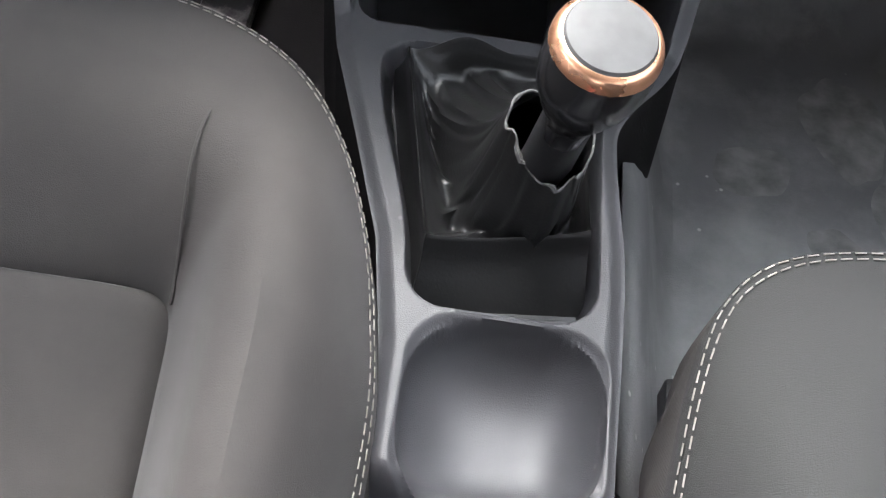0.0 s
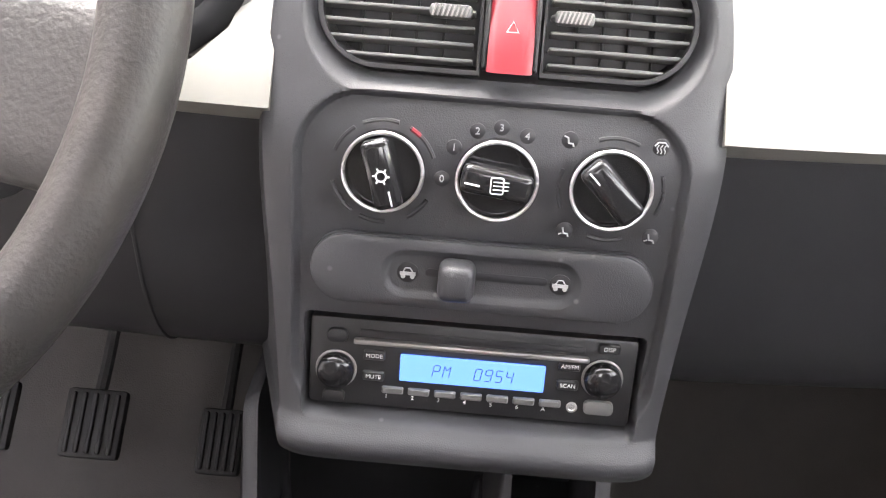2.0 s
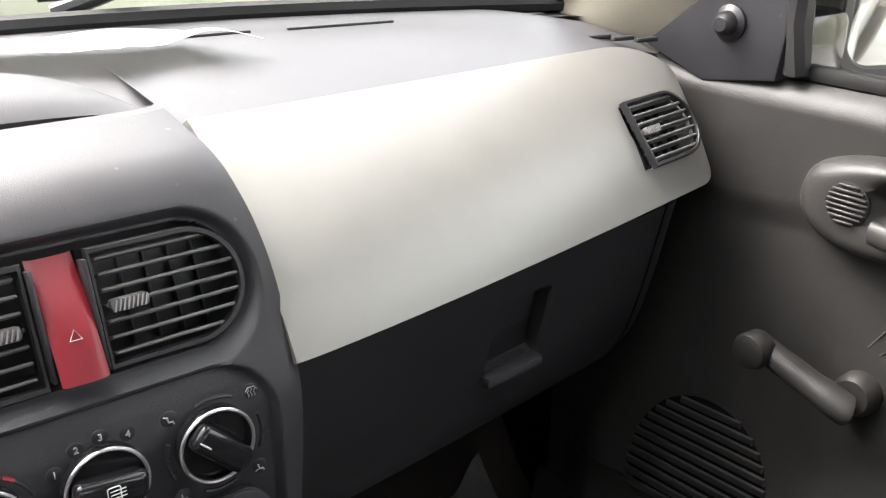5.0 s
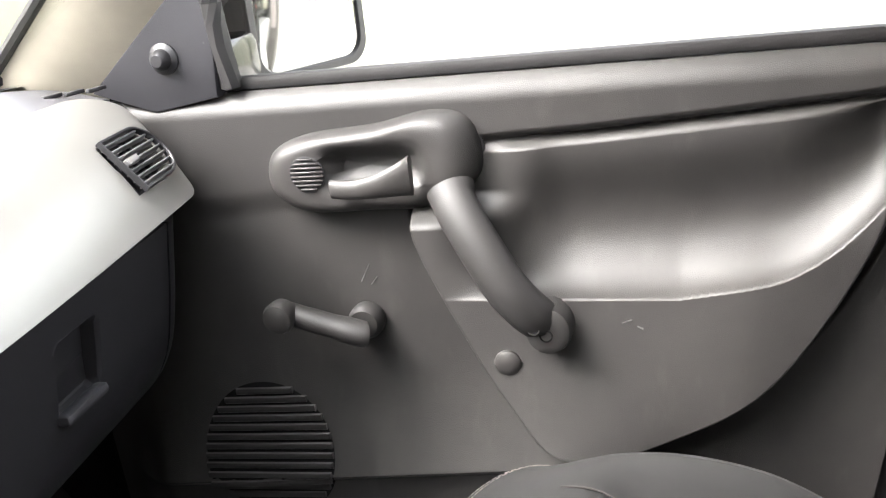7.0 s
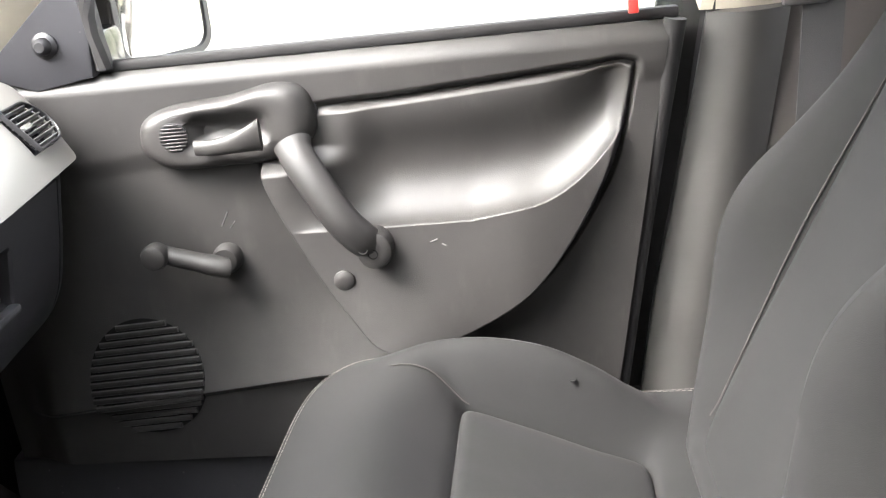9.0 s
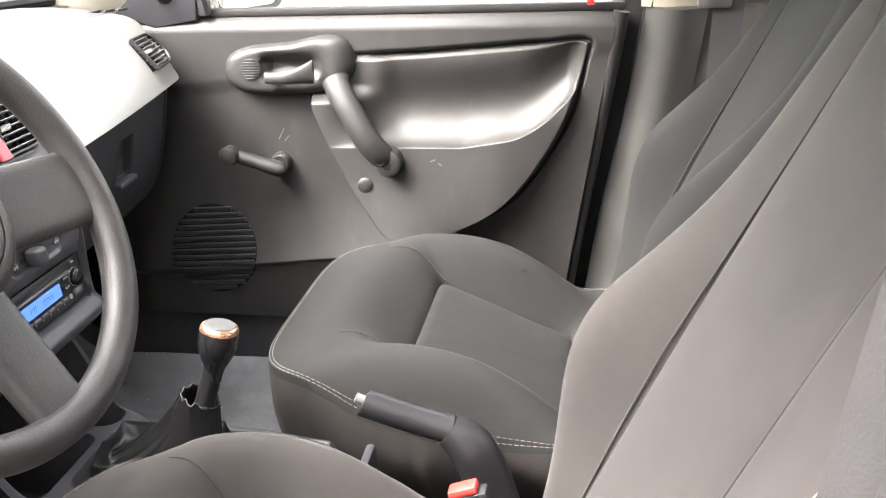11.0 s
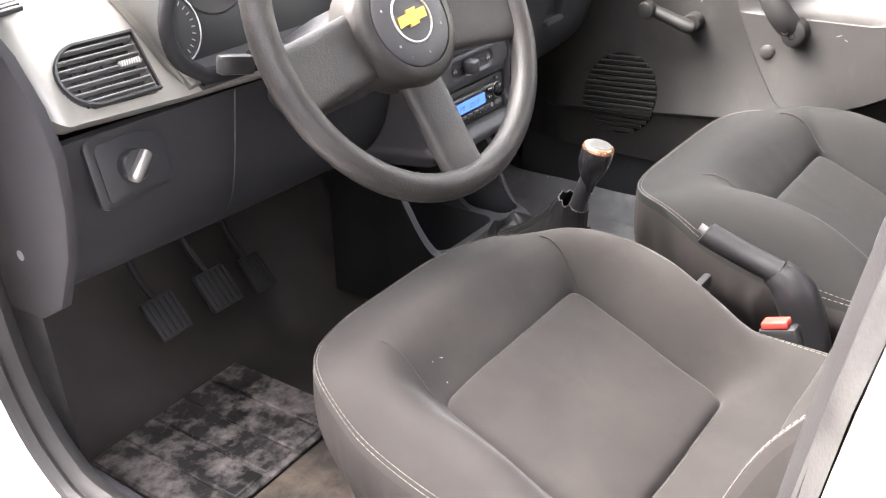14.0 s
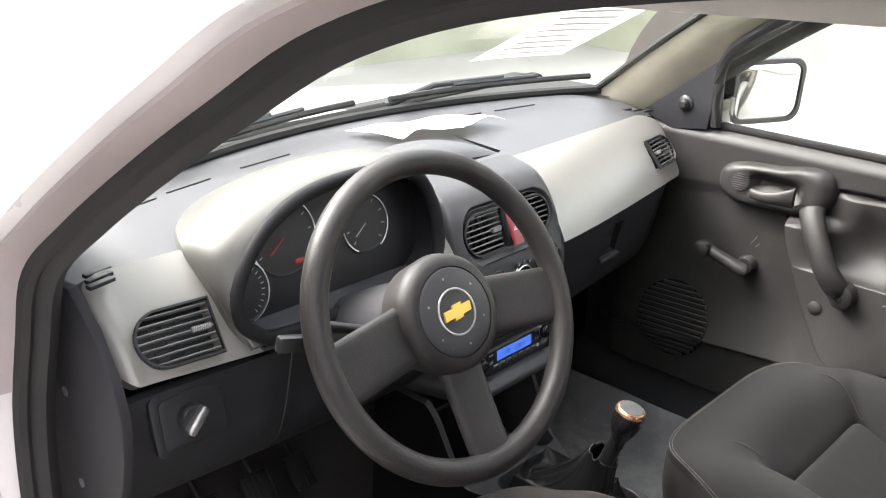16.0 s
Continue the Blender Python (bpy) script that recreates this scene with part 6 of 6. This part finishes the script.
def console_mesh(nx=240, ny=340):
    vs, fs = [], []
    for j in range(ny):
        y = 0.15 - 0.52 * j / (ny - 1)
        xl, xr = steps(CON_L, y), curve_at(CON_R, y)
        for i in range(nx):
            a = -0.10 + 1.20 * i / (nx - 1)
            x = xl + (xr - xl) * min(1, max(0, a))
            out = max(-a, a - 1, 0.0)
            top = 0.288 - 0.012 * sstep(-0.20, -0.34, y)
            edge = min(x - xl, xr - x)
            z = top - 0.004 * sstep(0.010, 0.0, edge)
            # boot opening, tray, bin and pocket
            z -= 0.022 * sstep(0.003, -0.005, in_round(x, y, -0.024 + 0.020 * sstep(-0.06, -0.23, y), -0.144, 0.065 - 0.018 * sstep(-0.06, -0.23, y), 0.092, 0.020))
            z -= 0.034 * max(0.0, 1 - (abs(x - 0.004) / 0.049) ** 3 - (abs(y + 0.288) / 0.046) ** 3) ** 0.75 + 0.004 * sstep(0.002, -0.003, in_round(x, y, 0.004, -0.288, 0.049, 0.046, 0.024))
            z -= 0.090 * sstep(0.002, -0.006, in_round(x, y, -0.048 - 0.08 * max(0.0, y), 0.062, 0.065 + 0.08 * max(0.0, y), 0.097, 0.018))
            z -= 0.110 * sstep(0.002, -0.008, in_round(x, y, 0.060, 0.030, 0.021, 0.074, 0.019))
            # cheeks rising to the dashboard
            z += 0.125 * sstep(-0.035, 0.050, y) * sstep(0.013, 0.010, edge)
            if out > 0:
                x += math.copysign(0.010, a) * out * 10
                z = (top - 0.004 + 0.125 * sstep(-0.035, 0.050, y)) - out * 2.2
            z -= 0.12 * sstep(-0.318, -0.368, y)
            vs.append((x, y, z))
    for j in range(ny - 1):
        for i in range(nx - 1):
            k = j * nx + i
            fs.append((k, k + nx, k + nx + 1, k + 1))
    return vs, fs


moulding = part("moulding", console_mesh(), DASH, con, "grey plastic console moulding with tray and bins")
# its flanks are covered with black felt
moulding.data.materials.append(CARPET)
for p in moulding.data.polygons:
    if not 19 < p.index % 239 < 219:
        p.material_index = 1
part("rear_end", rbox(0.112, 0.012, 0.20, 0.004), DASH, con, m=pose(0.003, -0.372, 0.172))
part("bin_back", rbox(0.24, 0.006, 0.24, 0.002), BLACK, con, m=pose(-0.015, 0.153, 0.30))
part("divider", shell(lambda u, v: (0.026 + 0.012 * v, -0.030 + 0.175 * u + 0.05 * (1 - u) * v, 0.284 + 0.125 * v * sstep(0.0, 0.85, u)), 24, 10, (-0.005, 0, 0)), DASH, con)
part("bin_shelf", rbox(0.125, 0.05, 0.004, 0.0015), BLACK, con, m=pose(-0.052, 0.125, 0.335))
part("bin_lip", rbox(0.120, 0.006, 0.007, 0.002), DASH, con, m=pose(-0.052, 0.102, 0.338))
part("card_ledge", rbox(0.040, 0.012, 0.008, 0.002), BLACK, con, m=pose(-0.085, 0.085, 0.262))

lever = thing("gear_lever", "worn gear lever with a torn black leatherette boot", "gear lever", (0.0, -0.15, 0.28))


# rings of the boot, from the frame up over the stiff piping, down into the sag and up to the torn collar
def box_ring(corners, dip=0.0, peak=0.0):
    """A ring of four nearly straight sides, each dipping in its middle; the far side rises to a peak."""
    out = []
    for k in range(4):
        a, b = Vector(corners[k]), Vector(corners[(k + 1) % 4])
        for i in range(36):
            t = i / 36
            p = a.lerp(b, 3 * t * t - 2 * t ** 3 if dip else t)
            p.z += -dip * math.sin(math.pi * t) + (peak * math.exp(-((t - 0.62) / 0.14) ** 2) if k == 2 else 0.0)
            out.append(p)
    return out


BOOT_SAG = [(-0.028, -0.188, 0.287), (0.000, -0.197, 0.280), (0.026, -0.178, 0.285), (0.027, -0.148, 0.288), (0.012, -0.092, 0.286), (-0.030, -0.082, 0.294), (-0.053, -0.108, 0.288), (-0.041, -0.155, 0.280)]
BOOT_NECK = [(-0.018, -0.188, 0.312), (0.005, -0.203, 0.304), (0.025, -0.190, 0.312), (0.027, -0.165, 0.318), (0.014, -0.140, 0.320), (-0.008, -0.132, 0.326), (-0.026, -0.148, 0.320), (-0.028, -0.172, 0.312)]
BOOT_COLLAR = [(-0.009, -0.186, 0.352), (0.007, -0.203, 0.342), (0.023, -0.198, 0.349), (0.028, -0.184, 0.358), (0.021, -0.170, 0.363), (0.006, -0.165, 0.367), (-0.008, -0.166, 0.367), (-0.014, -0.176, 0.360)]
RINGS = [box_ring([(-0.050, -0.233, 0.262), (0.042, -0.222, 0.262), (0.036, -0.062, 0.262), (-0.088, -0.055, 0.262)]),
         box_ring([(-0.045, -0.211, 0.306), (0.037, -0.194, 0.307), (0.028, -0.064, 0.307), (-0.074, -0.080, 0.309)], 0.005, 0.014)]
RINGS += [smooth_path(r, 18, closed=True) for r in (BOOT_SAG, BOOT_NECK, BOOT_COLLAR)]
RINGS.insert(1, [a.lerp(b, 0.80) + Vector((0, 0, -0.006)) for a, b in zip(RINGS[0], RINGS[1])])
RINGS.insert(3, [a.lerp(b, 0.22) + Vector((0, 0, -0.0010)) for a, b in zip(RINGS[2], RINGS[3])])
BOOT_AT = (0.0, 0.20, 0.27, 0.34, 0.56, 0.78, 1.0)


def boot_f(u, v):
    i = round(u * len(RINGS[0])) % len(RINGS[0])
    p = Vector([curve_at([(t, r[i][k]) for t, r in zip(BOOT_AT, RINGS)], v) for k in range(3)])
    # sharp creases that run from the piping into the neck
    q = Vector((math.cos(2 * math.pi * u), math.sin(2 * math.pi * u), 0))
    a = 1 - 2.2 * abs(noise.noise(q * 2.3 + Vector((4.0 + 0.6 * v, 0.0, v * 0.9))))
    b = 1 - 2.2 * abs(noise.noise(q * 5.0 + Vector((0.0, 3.0, v * 3.0))))
    k = sstep(0.38, 0.56, v) * (1 - 0.6 * sstep(0.85, 1.0, v))
    p += Vector((q.x * 0.5, q.y * 0.5, 1)) * (0.0060 * a + 0.0028 * b - 0.002) * k
    p.z += 0.004 * noise.noise(q * 3.5) * sstep(0.86, 1.0, v)
    return p


part("boot_base", slab([(p.x, p.y) for p in RINGS[0]], 0.004, 0.001), LEATHER, lever, m=pose(0, 0, 0.2615))
boot = part("boot", shell(boot_f, 145, 72, (0, 0, -0.0012)), LEATHER, lever, "creased black leatherette boot")
part("frayed_edge", tube([boot_f(k / 72, 1.0) + Vector((0, 0, 0.0006)) for k in range(72)], [0.0006 + 0.0022 * max(0.0, noise.noise((k * 0.22, 1.0, 0))) for k in range(72)], 6, closed=True), FRAY, boot, "frayed pale edge of the torn collar")
part("shaft", tube([(0.004, -0.172, 0.315), (0.008, -0.188, 0.350), (0.013, -0.203, 0.400)], [0.012, 0.0125, 0.0115], 18), BLACK, lever)
km = pose(0.012, -0.203, 0.392, 12, 6, 0)
part("knob", lathe([(0.0095, -0.014), (0.0105, -0.004), (0.0125, 0.004), (0.0170, 0.013), (0.0210, 0.024), (0.0228, 0.034), (0.0229, 0.043), (0.0226, 0.0500)], 32), GLOSS, lever, m=km)
part("knob_ring", lathe([(0.0226, 0.0500), (0.0222, 0.0525), (0.0210, 0.0550), (0.0188, 0.0565)], 32), COPPER, lever, "worn copper coloured ring", m=km)
part("knob_cap", lathe([(0.0188, 0.056), (0.0175, 0.0578), (0.010, 0.0592), (0.002, 0.0597)], 32), CAPG, lever, "scratched grey knob cap", m=km)

brake = thing("handbrake", "black plastic handbrake lever between the seats", "handbrake", (0.02, -0.5, 0.2))
part("grip", tube(smooth_path([(0.015, -0.378, 0.357), (0.0155, -0.386, 0.353), (0.02, -0.43, 0.336), (0.024, -0.478, 0.320)], 4), [0.011] + [0.0155] * 11 + [0.016], 16, flat=1.1), BLACK, brake)
part("button", tube([(0.014, -0.370, 0.363), (0.015, -0.380, 0.358)], 0.006, 12), SLATP, brake, "grey release button")
part("base", tube(smooth_path([(0.024, -0.474, 0.321), (0.0255, -0.498, 0.300), (0.027, -0.522, 0.245), (0.027, -0.545, 0.15)], 5), [0.018, 0.019, 0.020, 0.021, 0.022] + [0.024] * 11, 14, flat=1.2), BLACK, brake)
buckle = thing("belt_buckle", "belt buckle with a red release button", "seat belt buckle", (-0.04, -0.50, 0.2))
part("case", rbox(0.024, 0.05, 0.07, 0.006), BLACK, buckle, m=pose(-0.036, -0.515, 0.247, -20))
part("release_button", rbox(0.020, 0.034, 0.010, 0.003), REDB, buckle, "red release button", m=pose(-0.036, -0.500, 0.283, -20))

for name, x, y, z, w in (("clutch_pedal", -0.424, 0.222, 0.254, 0.055), ("brake_pedal", -0.327, 0.226, 0.250, 0.055), ("throttle_pedal", -0.222, 0.262, 0.216, 0.042)):
    p = thing(name, "worn black " + name.replace("_", " ") + " with ribbed rubber pad", "pedal", (x, y, z))
    pm = pose(x, y, z, -40)
    part("pad", rbox(w, 0.012, 0.062, 0.004), RUBBER, p, m=pm)
    for k in range(5):
        part("rib", rbox(0.004, 0.004, 0.054, 0.001, 1), RUBBER, p, m=pm @ pose(-w * 0.36 + k * w * 0.18, -0.007, 0))
    part("arm", tube(smooth_path([(x, y + 0.01, z + 0.01), (x, y + 0.06, z + 0.06), (x + 0.01, y + 0.10, z + 0.16), (x + 0.015, y + 0.11, z + 0.24)], 4), 0.006, 8), RUBBER, p)

mat_ = thing("floor_mat", "muddy ribbed rubber mat in the driver's footwell", "floor mat", (-0.40, 0.12, 0.05))
part("sheet", rbox(0.29, 0.25, 0.006, 0.002), MATV, mat_, "muddy rubber sheet", m=pose(-0.410, 0.165, 0.054, 0, 0, 2))
for k in range(5):
    part("rib", rbox(0.0535, 0.236, 0.006, 0.002, 1), MATV, mat_, m=pose(-0.410 - 0.1165 + 0.0583 * k, 0.165 + 0.002 * k, 0.0575, 0, 0, 2))
tagged(part("heel_carpet", rbox(0.33, 0.24, 0.008, 0.003), SANDM, m=pose(-0.41, -0.085, 0.051, 0, 0, 2)), "sandy trodden carpet before the driver's seat", "carpet", kind="structure")

# papers on the dashboard and on the glass
pp = thing("paper_sheet", "crumpled white paper lying on the dashboard", "paper", (0.11, 0.28, 0.75))
def loose_sheet(u, v):
    bite = 0.028 * abs(math.sin(5.2 * u + 0.5)) ** 0.7
    return (-0.034 + 0.225 * u + 0.035 * v, 0.338 - 0.050 * u - (0.118 - bite - 0.02 * u) * v + 0.010, 0.7565 + 0.0040 * math.sin(6 * u + 3 * v) ** 2 + 0.006 * v * math.sin(9 * u) ** 2)


part("sheet", shell(loose_sheet, 40, 14, (0, 0, 0.0006)), PAPER, pp)
pb = thing("paper_notice", "white printed notice taped inside the windscreen", "paper", (0.1, 0.1, 0.95))


def notice(u, v):
    p = Vector(screen_f(0.485 + 0.20 * u - 0.03 * v, 0.44 + 0.32 * v - 0.05 * u))
    return p + Vector((0, -0.012, -0.010))


part("sheet", shell(notice, 12, 10, (0, -0.0006, -0.0004)), PAPER, pb)
for k in range(9):
    a, b = 0.08 + 0.03 * (k % 3), 0.90 - 0.06 * (k % 4)
    part("print_line", shell(lambda u, v, k=k, a=a, b=b: Vector(notice(a + (b - a) * u, 0.10 + 0.095 * k + 0.022 * v)) + Vector((0, -0.003, -0.002)), 10, 2, (0, -0.0003, -0.0002)), STEEL, pb)

# wipers outside
for x0, x1 in ((-0.40, 0.02), (0.12, 0.545)):
    wp = thing("windscreen_wiper", "black wiper blade resting on the windscreen", "wiper", (x0, 0.40, 0.76), "wipers")
    pts = [Vector(screen_f((x0 + (x1 - x0) * i / 12 + 0.63) / 1.26, 0.035 + 0.03 * i / 12)) + Vector((0, 0.016, 0.012)) for i in range(13)]
    part("blade", tube(pts, 0.006, 6), RUBBER, wp)
    part("arm", tube([pts[0] + Vector((0.02, 0.03, -0.02)), pts[3] + Vector((0, 0.012, 0.010)), pts[7] + Vector((0, 0.004, 0.012))], [0.008, 0.006, 0.005], 8), BLACK, wp)
    part("bridge", tube([pts[4] + Vector((0, 0.004, 0.008)), pts[9] + Vector((0, 0.004, 0.008))], 0.004, 6), BLACK, wp)

# door hinge and check strap on the body
hg = thing("hinge", "painted steel door hinge on the body pillar", "hinge", (-0.70, 0.22, 0.3))
part("leaf", rbox(0.02, 0.05, 0.07, 0.006), BODY, hg, m=pose(-0.716, 0.190, 0.463))
part("knuckle", lathe([(0.012, -0.03), (0.013, -0.028), (0.013, 0.028), (0.012, 0.03)], 18), BODY, hg, m=pose(-0.732, 0.168, 0.463))
part("bolt", lathe([(0.009, 0), (0.009, 0.005), (0.006, 0.007)], 6), STEEL, hg, m=pose(-0.728, 0.198, 0.468, 0, -90, 0))
lk = thing("check_strap", "oval door check strap bracket", "bracket", (-0.70, 0.19, 0.36))
part("bracket", slab(outline(0.016, 0.026, 0.015), 0.008, 0.003), STEEL, lk, m=pose(-0.736, 0.165, 0.385, 0, -90, 0) @ pose(0, 0, 0, 0, 0, 90))
part("slot", slab(outline(0.008, 0.017, 0.008), 0.002, 0.0005), BLACK, lk, m=pose(-0.745, 0.165, 0.385, 0, -90, 0) @ pose(0, 0, 0, 0, 0, 90))

# ---- radio ----
radio = thing("car_radio", "black car radio with a lit blue display", "car radio", (0, 0.0, 0.445))
rm = facing(0, -0.004, 0.4735, 5)


def on_radio(x, z, d=0.0):
    return rm @ pose(x, z - 0.4735, d)


part("body", rbox(0.187, 0.055, 0.02, 0.003), BLACK, radio, m=rm @ pose(0, 0, -0.008))
part("cd_slot", slab(outline(0.064, 0.0022, 0.001), 0.0008, 0.0002), DIALP, radio, m=on_radio(-0.001, 0.4925, 0.0018))
part("slot_lip", rbox(0.134, 0.0032, 0.005, 0.001), STEEL, radio, "grey slot lip", m=on_radio(-0.001, 0.4878, 0.003))
dp = part("display", rbox(0.083, 0.0165, 0.002, 0.0006, 1), LCD, radio, "lit blue display", m=on_radio(0.0005, 0.4735, 0.0032))
SEG = {"a": ((0, 2), (1, 2)), "b": ((1, 2), (1, 1)), "c": ((1, 1), (1, 0)), "d": ((0, 0), (1, 0)), "e": ((0, 1), (0, 0)), "f": ((0, 2), (0, 1)), "g": ((0, 1), (1, 1)), "m": ((0, 2), (0.5, 1.2)), "n": ((0.5, 1.2), (1, 2))}
for x, on in ((-0.0225, "abgfe"), (-0.0165, "febcmn"), (0.0015, "abcdef"), (0.0075, "abcdfg"), (0.0135, "acdfg"), (0.0195, "bcfg")):
    bars = []
    for k in on:
        (x0, z0), (x1, z1) = SEG[k]
        ends = [on_radio(x + 0.0036 * xx + 0.0006 * zz, 0.4697 + 0.0036 * zz, 0.0043) @ Vector((0, 0, 0)) for xx, zz in ((x0 + (x1 - x0) * 0.1, z0 + (z1 - z0) * 0.1), (x0 + (x1 - x0) * 0.9, z0 + (z1 - z0) * 0.9))]
        bars.append(tube(ends, 0.00028, 5))
    part("display_digit", joined(*bars), DIALP, dp, "dark display digit")
for x, z in ((-0.0775, 0.4695), (0.0745, 0.4770)):
    k = part("radio_knob", lathe([(0.0105, 0), (0.0105, 0.006), (0.0095, 0.008), (0.0075, 0.0095), (0.002, 0.0098)], 30), GLOSS, radio, "round black radio knob", m=on_radio(x, z, 0.002))
    part("knob_ring", tube([on_radio(x, z, 0.0035) @ Vector((0.0112 * math.cos(2 * math.pi * i / 36), 0.0112 * math.sin(2 * math.pi * i / 36), 0)) for i in range(36)], 0.0008, 6, closed=True), STEEL, k)
for i in range(7):
    b = part("preset_button", rbox(0.0125, 0.0042, 0.003, 0.0008, 1), SLATP, radio, "small preset button", m=on_radio(-0.0445 + 0.0152 * i, 0.4585, 0.0028))
    words("123456A"[i], 0.0036, WHITE, on_radio(-0.0480 + 0.0152 * i, 0.4540, 0.0023), b, "button_number", 0.0001)
for tx, x, z in (("MODE", -0.056, 0.4795), ("MUTE", -0.056, 0.4665), ("AM/FM", 0.0555, 0.4830), ("SCAN", 0.0555, 0.4710), ("DISP", 0.0765, 0.4955)):
    b = part("radio_button", rbox(0.0125, 0.0062, 0.003, 0.001, 1), BLACK, radio, "black radio button", m=on_radio(x, z, 0.0025))
    words(tx, 0.0034, WHITE, on_radio(x, z, 0.0043), b, "button_word", 0.0001)
part("eject_button", slab(outline(0.006, 0.0042, 0.004), 0.003, 0.001), BLACK, radio, m=on_radio(-0.0775, 0.4905, 0.002))
part("power_button", slab(outline(0.0065, 0.0035, 0.003), 0.003, 0.001), BLACK, radio, m=on_radio(-0.0785, 0.4525, 0.002))
part("release_button", slab(outline(0.0085, 0.0042, 0.003), 0.003, 0.001), SLATP, radio, m=on_radio(0.0745, 0.4585, 0.002))
part("socket", lathe([(0.0032, 0), (0.0032, 0.001), (0.0022, 0.0012), (0.0018, -0.001)], 16), CHROME, radio, "round audio socket", m=on_radio(0.0595, 0.4570, 0.002))
